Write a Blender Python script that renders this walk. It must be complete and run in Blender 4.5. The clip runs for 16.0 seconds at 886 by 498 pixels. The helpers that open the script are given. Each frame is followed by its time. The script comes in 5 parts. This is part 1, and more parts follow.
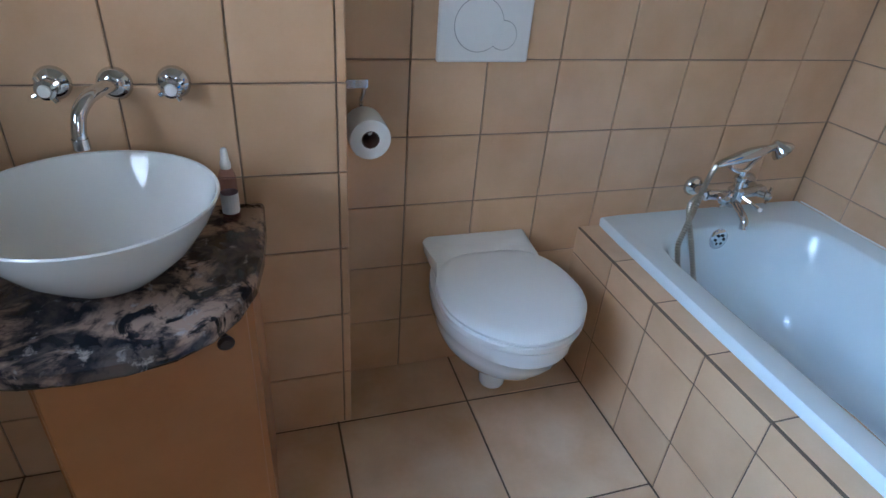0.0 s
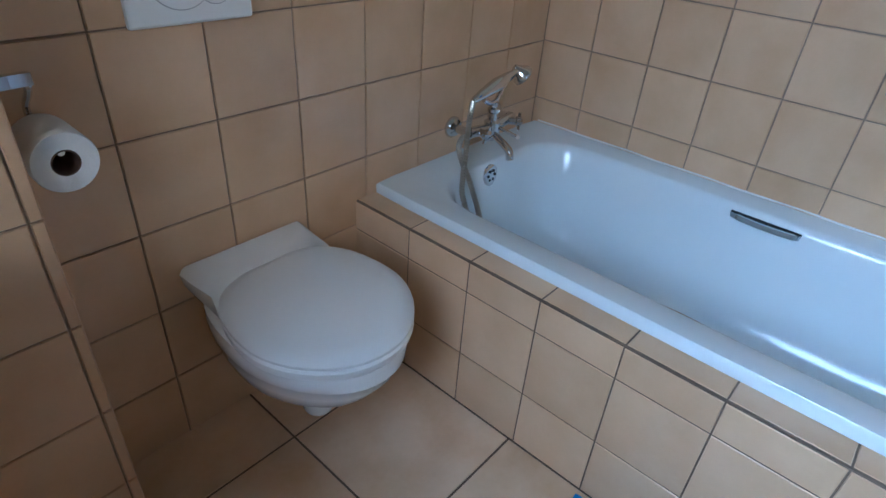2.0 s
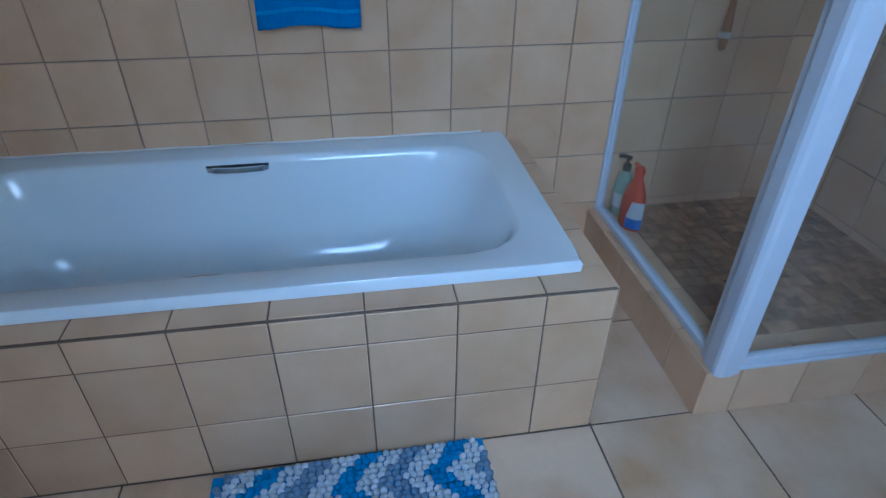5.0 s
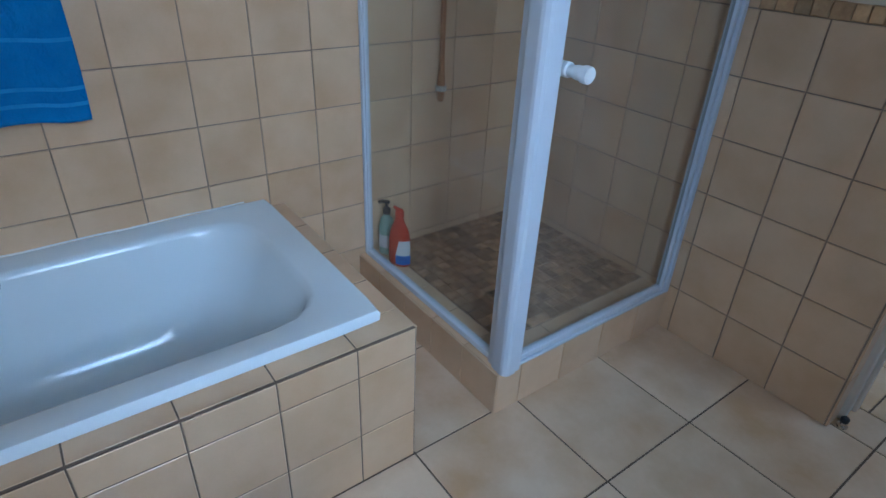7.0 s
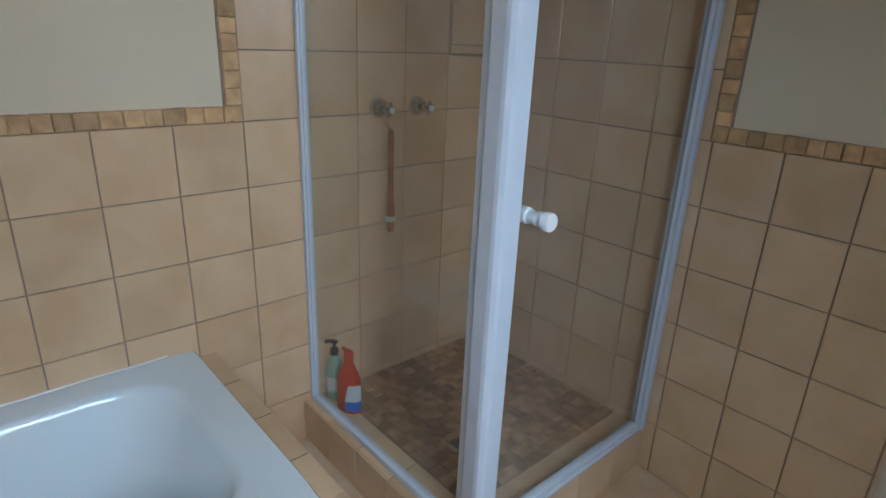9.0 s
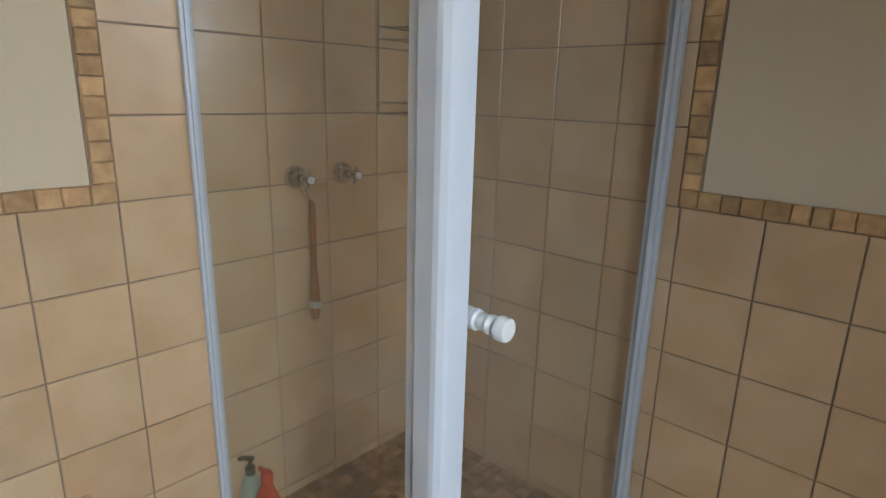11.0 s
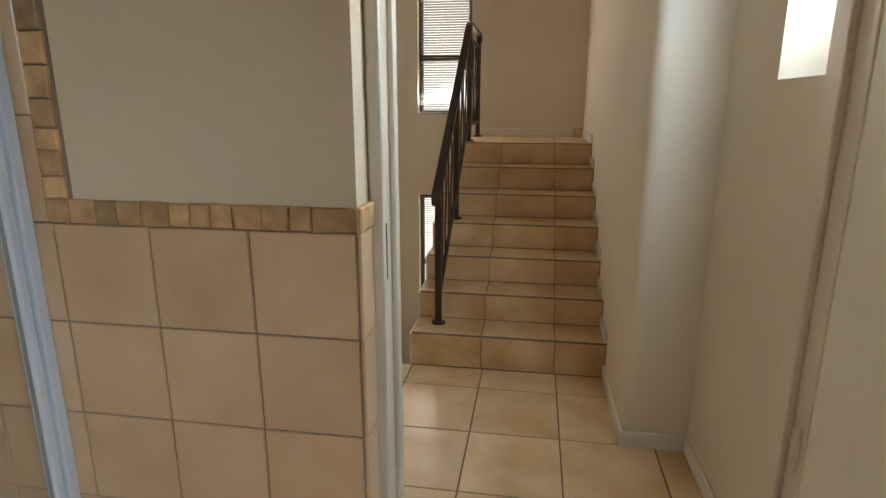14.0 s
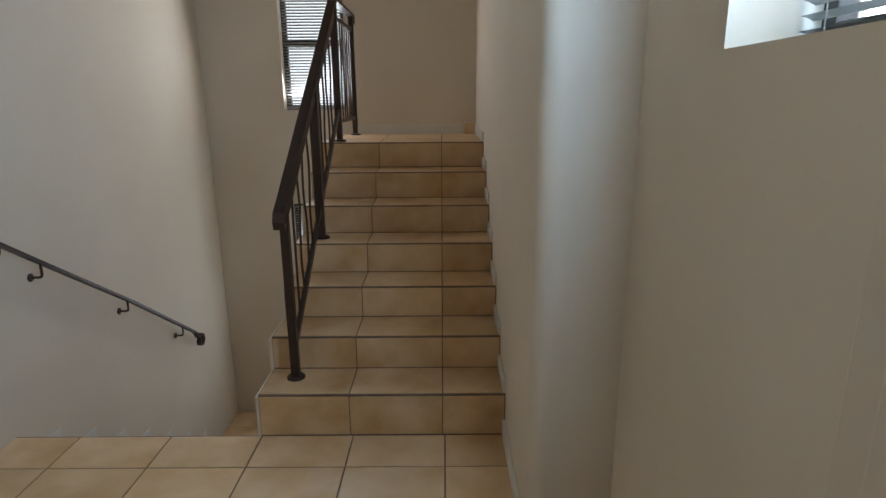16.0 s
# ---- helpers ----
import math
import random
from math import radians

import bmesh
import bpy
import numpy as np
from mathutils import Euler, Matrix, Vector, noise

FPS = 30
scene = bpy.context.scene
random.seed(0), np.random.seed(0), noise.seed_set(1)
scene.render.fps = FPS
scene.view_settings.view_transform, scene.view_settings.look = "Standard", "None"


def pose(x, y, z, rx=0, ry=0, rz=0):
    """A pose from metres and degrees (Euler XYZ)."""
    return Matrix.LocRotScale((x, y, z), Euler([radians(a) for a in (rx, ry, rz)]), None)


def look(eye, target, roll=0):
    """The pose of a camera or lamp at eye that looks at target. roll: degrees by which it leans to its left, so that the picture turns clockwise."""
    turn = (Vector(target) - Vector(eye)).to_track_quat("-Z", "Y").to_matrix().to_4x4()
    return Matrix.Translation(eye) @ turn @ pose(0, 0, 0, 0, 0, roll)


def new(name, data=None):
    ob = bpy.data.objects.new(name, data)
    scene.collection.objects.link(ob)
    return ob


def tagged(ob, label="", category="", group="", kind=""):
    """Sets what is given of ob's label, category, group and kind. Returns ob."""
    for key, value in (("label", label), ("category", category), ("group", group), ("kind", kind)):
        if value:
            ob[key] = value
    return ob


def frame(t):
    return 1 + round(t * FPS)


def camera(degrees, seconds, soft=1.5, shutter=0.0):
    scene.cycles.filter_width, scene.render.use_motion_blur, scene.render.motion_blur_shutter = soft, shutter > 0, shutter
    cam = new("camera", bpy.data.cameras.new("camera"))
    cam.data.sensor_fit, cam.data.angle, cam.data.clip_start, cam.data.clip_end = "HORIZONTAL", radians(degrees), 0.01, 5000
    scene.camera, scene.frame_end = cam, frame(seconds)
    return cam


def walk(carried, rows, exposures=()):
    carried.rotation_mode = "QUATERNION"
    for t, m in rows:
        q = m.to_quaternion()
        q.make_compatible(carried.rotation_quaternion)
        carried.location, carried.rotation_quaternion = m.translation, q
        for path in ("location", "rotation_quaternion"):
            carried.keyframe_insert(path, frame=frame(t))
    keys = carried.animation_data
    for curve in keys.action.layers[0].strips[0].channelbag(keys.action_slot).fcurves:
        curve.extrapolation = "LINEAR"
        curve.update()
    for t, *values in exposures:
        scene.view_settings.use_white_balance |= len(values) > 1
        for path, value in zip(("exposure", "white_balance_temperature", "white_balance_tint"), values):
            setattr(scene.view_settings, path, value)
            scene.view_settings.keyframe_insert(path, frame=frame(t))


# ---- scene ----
cam = camera(75.2, 16.0)
PATH = [
    (0, (-1.768, -1.38, 1.303), (-1.21, 0.242, 0.273), 4.7),
    (0.5, (-1.798, -1.297, 1.284), (-1.018, 0.226, 0.249), 4.9),
    (1, (-1.797, -1.235, 1.252), (-0.821, 0.161, 0.203), 4.5),
    (1.5, (-1.777, -1.137, 1.229), (-0.624, 0.1, 0.161), 4.6),
    (2, (-1.767, -1.08, 1.228), (-0.473, -0.012, 0.139), 4.4),
    (2.5, (-1.745, -1.039, 1.24), (-0.331, -0.156, 0.135), 4.0),
    (3, (-1.737, -1.017, 1.242), (-0.201, -0.385, 0.129), 3.4),
    (3.5, (-1.743, -1.064, 1.239), (-0.133, -0.655, 0.125), 2.5),
    (4, (-1.764, -1.123, 1.24), (-0.111, -0.952, 0.126), 1.8),
    (4.5, (-1.776, -1.166, 1.246), (-0.118, -1.222, 0.129), 1.4),
    (5, (-1.804, -1.229, 1.26), (-0.168, -1.498, 0.142), 0.5),
    (5.2, (-1.817, -1.254, 1.271), (-0.199, -1.603, 0.148), 0.1),
    (7.3, (-1.817, -1.123, 1.376), (-0.453, -2.24, 0.432), 2.8),
    (7.5, (-1.795, -1.135, 1.384), (-0.43, -2.284, 0.481), 2.9),
    (8, (-1.759, -1.186, 1.403), (-0.377, -2.386, 0.598), 2.7),
    (8.5, (-1.734, -1.23, 1.408), (-0.334, -2.455, 0.673), 2.5),
    (9, (-1.648, -1.262, 1.419), (-0.247, -2.513, 0.732), 2.4),
    (9.2, (-1.61, -1.274, 1.425), (-0.209, -2.536, 0.759), 2.3),
    (11.3, (-1.443, -1.541, 1.434), (-0.162, -2.993, 0.93), 1.3),
    (11.5, (-1.45, -1.574, 1.424), (-0.2, -3.054, 0.926), 1.2),
    (12, (-1.503, -1.638, 1.407), (-0.358, -3.205, 0.924), 1.1),
    (12.5, (-1.549, -1.725, 1.397), (-0.595, -3.414, 0.912), 1.0),
    (13, (-1.629, -1.813, 1.407), (-0.873, -3.601, 0.923), 0.8),
    (13.5, (-1.705, -1.938, 1.395), (-1.174, -3.804, 0.907), 0.4),
    (14, (-1.797, -2.012, 1.387), (-1.493, -3.928, 0.901), 0.1),
    (14.5, (-1.886, -2.156, 1.381), (-1.736, -4.089, 0.892), -0.2),
    (15, (-1.941, -2.314, 1.373), (-1.864, -4.25, 0.877), -0.3),
    (15.5, (-1.948, -2.5, 1.359), (-1.915, -4.438, 0.864), -0.3),
    (16, (-1.948, -2.715, 1.371), (-1.945, -4.651, 0.869), -0.4),
]
EXPOSURES = [(0.0, 0.36, 5050, 9), (1.0, 0.2, 4980, 9), (2.5, -0.1, 5150, 10), (3.5, -0.40, 5000, 10), (5.2, -0.57, 4820, 9), (7.5, -0.48, 5600, 10), (9.0, -0.36, 6400, 11), (11.5, -0.04, 7800, 14), (12.5, 0.08, 8350, 15), (14.0, 0.22, 8050, 14), (15.0, 0.06, 7300, 12), (16.0, -0.02, 6350, 11)]
walk(cam, [(t, look(eye, target, roll)) for t, eye, target, roll in PATH], exposures=EXPOSURES)

# ---- world, sun, large lights ----
world = bpy.data.worlds.new("world")
scene.world = world
world.use_nodes = True
wn = world.node_tree.nodes
sky = wn.new("ShaderNodeTexSky")
sky.sky_type = "NISHITA"
sky.sun_disc = False
sky.sun_elevation, sky.sun_rotation = radians(50), radians(200)
wn["Background"].inputs["Strength"].default_value = 0.14
world.node_tree.links.new(sky.outputs[0], wn["Background"].inputs["Color"])

SUN_FROM = Vector((0.5, 1.0, 1.3))
sun = new("sun", bpy.data.lights.new("sun", "SUN"))
sun.data.energy, sun.data.angle, sun.data.color = 4.5, radians(0.6), (1.0, 0.95, 0.87)
sun.matrix_world = look(SUN_FROM * 10, (0, 0, 0))


def window_light(name, eye, target, w, h, watts, colour, spread=180):
    lamp = new(name, bpy.data.lights.new(name, "AREA"))
    lamp.data.shape, lamp.data.size, lamp.data.size_y = "RECTANGLE", w, h
    lamp.data.energy, lamp.data.color, lamp.data.spread = watts, colour, radians(spread)
    lamp.matrix_world = look(eye, target)
    return lamp


window_light("bathroom_window_light", (-2.68, -1.25, 1.72), (-0.45, -2.0, 0.3), 0.72, 0.80, 13.5, (0.46, 0.70, 1.0), 92)
window_light("hall_window_light", (-2.565, -3.53, 1.90), (-0.2, -4.15, 0.95), 0.50, 0.66, 24, (0.44, 0.69, 1.0), 165)
window_light("landing_window_light", (-0.96, -7.235, 1.85), (-1.3, -4, 1.2), 0.42, 0.95, 14, (0.90, 0.95, 1.0))
window_light("stairwell_window_light", (-0.96, -7.235, -0.1), (-0.8, -4, -0.3), 0.42, 1.2, 4, (0.70, 0.85, 1.0))


# ---- materials ----
def mat(name, base, rough=0.5, metal=0.0, second=None, scale=6.0, fine=90.0, bump=0.02, vary=0.0, mix=0.5, coat=0.0, spread=(0.35, 0.7)):
    """Two scales of noise between two colours, fine relief, and a small change of tone from piece to piece."""
    m = bpy.data.materials.new(name)
    m.use_nodes = True
    n, l = m.node_tree.nodes, m.node_tree.links
    b = n["Principled BSDF"]
    b.inputs["Roughness"].default_value, b.inputs["Metallic"].default_value = rough, metal
    b.inputs["Coat Weight"].default_value, b.inputs["Coat Roughness"].default_value = coat, 0.08
    geo = n.new("ShaderNodeNewGeometry")
    info = n.new("ShaderNodeObjectInfo")
    shift = n.new("ShaderNodeVectorMath")
    shift.operation = "MULTIPLY_ADD"
    comb = n.new("ShaderNodeCombineXYZ")
    for i in range(3):
        l.new(info.outputs["Random"], comb.inputs[i])
    l.new(comb.outputs[0], shift.inputs[0])
    shift.inputs[1].default_value = (17.0, 31.0, 23.0) if vary else (0, 0, 0)
    l.new(geo.outputs["Position"], shift.inputs[2])
    big = n.new("ShaderNodeTexNoise")
    big.inputs["Scale"].default_value, big.inputs["Detail"].default_value = scale, 5.0
    l.new(shift.outputs[0], big.inputs["Vector"])
    ramp = n.new("ShaderNodeMapRange")
    ramp.inputs["From Min"].default_value, ramp.inputs["From Max"].default_value = spread
    l.new(big.outputs["Fac"], ramp.inputs["Value"])
    grain = n.new("ShaderNodeTexNoise")
    grain.inputs["Scale"].default_value, grain.inputs["Detail"].default_value = fine, 4.0
    l.new(shift.outputs[0], grain.inputs["Vector"])
    add = n.new("ShaderNodeMath")
    add.operation = "MULTIPLY_ADD"
    add.inputs[1].default_value = 0.25
    l.new(grain.outputs["Fac"], add.inputs[0])
    fac = n.new("ShaderNodeMath")
    fac.operation = "MULTIPLY"
    fac.inputs[1].default_value = mix * 1.4
    l.new(ramp.outputs[0], add.inputs[2])
    l.new(add.outputs[0], fac.inputs[0])
    col = n.new("ShaderNodeMix")
    col.data_type = "RGBA"
    second = second or tuple(c * 0.82 for c in base)
    col.inputs["A"].default_value, col.inputs["B"].default_value = (*base, 1), (*second, 1)
    l.new(fac.outputs[0], col.inputs["Factor"])
    tone = n.new("ShaderNodeHueSaturation")
    val = n.new("ShaderNodeMapRange")
    val.inputs["To Min"].default_value, val.inputs["To Max"].default_value = 1 - vary, 1 + vary
    l.new(info.outputs["Random"], val.inputs["Value"])
    l.new(val.outputs[0], tone.inputs["Value"])
    l.new(col.outputs["Result"], tone.inputs["Color"])
    l.new(tone.outputs[0], b.inputs["Base Color"])
    if bump:
        bp = n.new("ShaderNodeBump")
        bp.inputs["Strength"].default_value, bp.inputs["Distance"].default_value = bump, 0.02
        l.new(add.outputs[0], bp.inputs["Height"])
        l.new(bp.outputs[0], b.inputs["Normal"])
    rr = n.new("ShaderNodeMapRange")
    rr.inputs["To Min"].default_value, rr.inputs["To Max"].default_value = max(rough - (0.06 if bump else 0.005), 0.02), min(rough + (0.08 if bump else 0.005), 1)
    l.new(grain.outputs["Fac"], rr.inputs["Value"])
    l.new(rr.outputs[0], b.inputs["Roughness"])
    return m


def glass_mat(name, tint=(1, 1, 1), rough=0.0):
    """Thin clear glass: a pane that lets light straight through and mirrors by its angle."""
    m = bpy.data.materials.new(name)
    m.use_nodes = True
    n, l = m.node_tree.nodes, m.node_tree.links
    n.remove(n["Principled BSDF"])
    clear, gloss, mix, fr = n.new("ShaderNodeBsdfTransparent"), n.new("ShaderNodeBsdfGlossy"), n.new("ShaderNodeMixShader"), n.new("ShaderNodeLayerWeight")
    clear.inputs["Color"].default_value = (*tint, 1)
    gloss.inputs["Roughness"].default_value = rough
    fr.inputs["Blend"].default_value = 0.5
    steep, base = n.new("ShaderNodeMath"), n.new("ShaderNodeMath")
    steep.operation, base.operation = "POWER", "MULTIPLY_ADD"
    steep.inputs[1].default_value, base.inputs[1].default_value, base.inputs[2].default_value = 5.0, 0.92, 0.043
    l.new(fr.outputs["Facing"], steep.inputs[0])
    l.new(steep.outputs[0], base.inputs[0])
    l.new(base.outputs[0], mix.inputs[0])
    l.new(clear.outputs[0], mix.inputs[1])
    l.new(gloss.outputs[0], mix.inputs[2])
    l.new(mix.outputs[0], n["Material Output"].inputs["Surface"])
    return m


WALL_TILE = mat("cream_wall_tile", (0.72, 0.484, 0.293), 0.30, second=(0.58, 0.348, 0.182), scale=5.5, fine=140, bump=0.015, vary=0.05, coat=0.15)
FLOOR_TILE = mat("beige_floor_tile", (0.80, 0.595, 0.405), 0.30, second=(0.60, 0.365, 0.19), scale=4.5, fine=60, bump=0.03, vary=0.06, mix=0.62)
STAIR_TILE = mat("ochre_stair_tile", (0.72, 0.51, 0.30), 0.34, second=(0.48, 0.265, 0.10), scale=4.5, fine=60, bump=0.03, vary=0.07, mix=0.56)
# stair tile colours raised for the hall floor, in place of stronger light there
LIT_HALL_TILE = mat("ochre_hall_tile", (0.80, 0.575, 0.345), 0.32, second=(0.60, 0.355, 0.155), scale=4.5, fine=60, bump=0.03, vary=0.06, mix=0.58)
DARK_GROUT = mat("brown_black_grout", (0.13, 0.082, 0.052), 0.9, second=(0.21, 0.145, 0.10), scale=9, fine=200, bump=0.2)
GROUT = mat("dark_grout", (0.26, 0.18, 0.12), 0.9, second=(0.38, 0.28, 0.20), scale=9, fine=200, bump=0.2)
MOSAIC = mat("tumbled_stone_mosaic", (0.66, 0.40, 0.19), 0.6, second=(0.36, 0.185, 0.08), scale=24, fine=160, bump=0.25, vary=0.30)
PEBBLE = mat("brown_shower_mosaic", (0.52, 0.31, 0.165), 0.5, second=(0.22, 0.11, 0.05), scale=26, fine=160, bump=0.25, vary=0.30)
PLASTER = mat("warm_white_plaster", (0.74, 0.645, 0.525), 0.85, second=(0.70, 0.60, 0.475), scale=2.2, fine=70, bump=0.06)
CEILING = mat("white_ceiling_paint", (0.80, 0.77, 0.72), 0.9, scale=2, fine=60, bump=0.03, mix=0.2)
# unseen bathroom ceiling, toned down so less light bounces onto the upper walls
BATH_CEILING = mat("beige_ceiling_paint", (0.62, 0.56, 0.47), 0.9, scale=2, fine=60, bump=0.03, mix=0.2)
BATH_PAINT = mat("beige_wall_paint", (0.72, 0.585, 0.41), 0.8, second=(0.68, 0.545, 0.37), scale=2.2, fine=70, bump=0.05)
# lighter copy of the frame paint; makes up for missing light on the leaf
LIT_DOOR_PAINT = mat("white_door_paint", (0.84, 0.77, 0.68), 0.34, second=(0.80, 0.73, 0.63), scale=3, fine=40, bump=0.02)
PAINT = mat("cream_gloss_paint", (0.72, 0.62, 0.50), 0.34, second=(0.68, 0.575, 0.455), scale=3, fine=40, bump=0.02)
SKIRT = mat("cream_skirting_paint", (0.76, 0.72, 0.65), 0.45, scale=3, fine=40, bump=0.03, mix=0.3)
ENAMEL = mat("white_bath_enamel", (0.76, 0.82, 0.83), 0.17, second=(0.73, 0.79, 0.80), scale=3, fine=20, bump=0.0, mix=0.3, coat=0.3)
CERAMIC = mat("white_ceramic", (0.82, 0.81, 0.78), 0.08, second=(0.79, 0.78, 0.75), scale=3, fine=20, bump=0.0, mix=0.3, coat=0.4)
PLASTIC = mat("white_plastic", (0.80, 0.79, 0.76), 0.28, second=(0.77, 0.76, 0.72), scale=4, fine=30, bump=0.0, mix=0.3)
ALU = mat("white_powder_coated_aluminium", (0.63, 0.66, 0.70), 0.26, second=(0.61, 0.64, 0.68), scale=3, fine=30, bump=0.0, mix=0.3)
CHROME = mat("polished_chrome", (0.66, 0.66, 0.67), 0.07, 1.0, second=(0.60, 0.60, 0.60), scale=12, fine=120, bump=0.0)
HOSE = mat("ribbed_steel_hose", (0.46, 0.42, 0.35), 0.30, 1.0, second=(0.36, 0.32, 0.26), scale=20, fine=120, bump=0.0)
IRON = mat("dark_brown_painted_iron", (0.055, 0.030, 0.022), 0.38, 0.3, second=(0.035, 0.02, 0.015), scale=10, fine=90, bump=0.06)
BRONZE_FRAME = mat("bronze_window_frame", (0.05, 0.045, 0.04), 0.45, 0.3, scale=8, fine=60)
SLAT = mat("grey_blind_slat", (0.30, 0.30, 0.29), 0.5, scale=8, fine=60, bump=0.0)
DARK_SLAT = mat("grey_blind_slat", (0.42, 0.41, 0.40), 0.5, scale=8, fine=60, bump=0.0)
BLUE_TOWEL = mat("blue_terry_towel", (0.012, 0.16, 0.42), 0.95, second=(0.02, 0.22, 0.52), scale=18, fine=420, bump=0.8)
BLUE_STRIPE = mat("light_blue_towel_stripe", (0.05, 0.30, 0.60), 0.95, second=(0.03, 0.22, 0.5), scale=18, fine=420, bump=0.8)
MAT_BLUE = mat("bright_blue_chenille", (0.05, 0.32, 0.66), 0.95, second=(0.03, 0.22, 0.52), scale=30, fine=500, bump=0.5)
MAT_WHITE = mat("white_chenille", (0.72, 0.76, 0.78), 0.95, second=(0.60, 0.66, 0.70), scale=30, fine=500, bump=0.5)
MAT_GREY = mat("grey_blue_chenille", (0.26, 0.38, 0.52), 0.95, second=(0.20, 0.30, 0.44), scale=30, fine=500, bump=0.5)
PAPER = mat("white_tissue", (0.80, 0.79, 0.77), 0.95, second=(0.74, 0.73, 0.71), scale=20, fine=300, bump=0.2)
CARD = mat("brown_card", (0.10, 0.05, 0.03), 0.9, scale=20, fine=200)
WOOD = mat("orange_brown_veneer", (0.52, 0.24, 0.09), 0.34, second=(0.42, 0.17, 0.055), scale=5, fine=60, bump=0.03)
BRUSH_WOOD = mat("brown_wood", (0.44, 0.19, 0.07), 0.45, second=(0.30, 0.115, 0.04), scale=20, fine=150)
BRISTLE = mat("pale_bristle", (0.62, 0.56, 0.46), 0.9, scale=60, fine=400, bump=0.6)
RED = mat("red_plastic", (0.62, 0.05, 0.02), 0.25, second=(0.55, 0.035, 0.015), scale=6, fine=40, bump=0.0)
GREEN_BOTTLE = mat("pale_green_plastic", (0.30, 0.46, 0.36), 0.3, scale=6, fine=40, bump=0.0)
BLACK = mat("black_plastic", (0.02, 0.02, 0.022), 0.35, scale=6, fine=40, bump=0.0)
BLUE_LABEL = mat("blue_label", (0.03, 0.18, 0.55), 0.4, scale=6, fine=40, bump=0.0)
PINK = mat("pink_plastic", (0.60, 0.20, 0.16), 0.4, scale=6, fine=40, bump=0.0)
LABEL = mat("white_label", (0.72, 0.72, 0.70), 0.5, scale=6, fine=40, bump=0.0)
# near-black that paints the shade inside holes, slots and the grip recess
DARK = mat("dark_hollow", (0.02, 0.02, 0.02), 0.8, scale=6, fine=40, bump=0.0)
LEAF = mat("green_leaf", (0.10, 0.20, 0.04), 0.5, second=(0.14, 0.26, 0.06), scale=3, fine=30, bump=0.0)
EARTH = mat("garden_ground", (0.16, 0.15, 0.09), 0.95, second=(0.10, 0.11, 0.05), scale=0.5, fine=6, bump=0.3)
BARK = mat("brown_bark", (0.10, 0.07, 0.05), 0.9, scale=12, fine=60, bump=0.4)
RESIN = glass_mat("clear_violet_plastic", (0.90, 0.80, 0.87), 0.05)
SHOWER_GLASS = glass_mat("shower_glass", (0.93, 0.945, 0.93))
# streaky white film: soap scum plus bath reflections put into the glass colour
hn, hl = SHOWER_GLASS.node_tree.nodes, SHOWER_GLASS.node_tree.links
haze, hmix, hmap, hnoise, hgeo, hamt = hn.new("ShaderNodeBsdfDiffuse"), hn.new("ShaderNodeMixShader"), hn.new("ShaderNodeMapping"), hn.new("ShaderNodeTexNoise"), hn.new("ShaderNodeNewGeometry"), hn.new("ShaderNodeMapRange")
haze.inputs["Color"].default_value = (0.8, 0.8, 0.78, 1)
hmap.inputs["Scale"].default_value = (14, 14, 1.6)
hnoise.inputs["Scale"].default_value, hnoise.inputs["Detail"].default_value = 1.0, 5.0
hamt.inputs["From Min"].default_value, hamt.inputs["From Max"].default_value, hamt.inputs["To Min"].default_value, hamt.inputs["To Max"].default_value = 0.35, 0.75, 0.010, 0.040
hl.new(hgeo.outputs["Position"], hmap.inputs["Vector"])
hl.new(hmap.outputs[0], hnoise.inputs["Vector"])
hl.new(hnoise.outputs["Fac"], hamt.inputs["Value"])
hl.new(hamt.outputs[0], hmix.inputs[0])
hl.new(hn["Material Output"].inputs["Surface"].links[0].from_socket, hmix.inputs[1])
hl.new(haze.outputs[0], hmix.inputs[2])
hl.new(hmix.outputs[0], hn["Material Output"].inputs["Surface"])
WINDOW_GLASS = glass_mat("window_glass", (0.96, 0.97, 0.97))

# granite: dark ground, grey and pink clouds
GRANITE = bpy.data.materials.new("polished_granite")
GRANITE.use_nodes = True
gn, gl = GRANITE.node_tree.nodes, GRANITE.node_tree.links
gb = gn["Principled BSDF"]
gb.inputs["Roughness"].default_value = 0.12
gco = gn.new("ShaderNodeNewGeometry")


def cloud(scale, detail, lo, hi):
    t, r = gn.new("ShaderNodeTexNoise"), gn.new("ShaderNodeMapRange")
    t.inputs["Scale"].default_value, t.inputs["Detail"].default_value, t.inputs["Roughness"].default_value, t.inputs["Distortion"].default_value = scale, detail, 0.62, 0.5
    r.inputs["From Min"].default_value, r.inputs["From Max"].default_value = lo, hi
    gl.new(gco.outputs["Position"], t.inputs["Vector"])
    gl.new(t.outputs["Fac"], r.inputs["Value"])
    return r.outputs[0]


def layer(below, colour, fac):
    m = gn.new("ShaderNodeMix")
    m.data_type = "RGBA"
    gl.new(fac, m.inputs["Factor"])
    if isinstance(below, tuple):
        m.inputs["A"].default_value = below
    else:
        gl.new(below, m.inputs["A"])
    m.inputs["B"].default_value = colour
    return m.outputs["Result"]


gcol = layer((0.016, 0.017, 0.024, 1), (0.11, 0.085, 0.075, 1), cloud(22, 6, 0.42, 0.60))
gcol = layer(gcol, (0.40, 0.27, 0.20, 1), cloud(8, 9, 0.50, 0.58))
gcol = layer(gcol, (0.42, 0.36, 0.33, 1), cloud(30, 6, 0.60, 0.68))
gcol = layer(gcol, (0.008, 0.010, 0.018, 1), cloud(16, 9, 0.55, 0.60))
gl.new(gcol, gb.inputs["Base Color"])


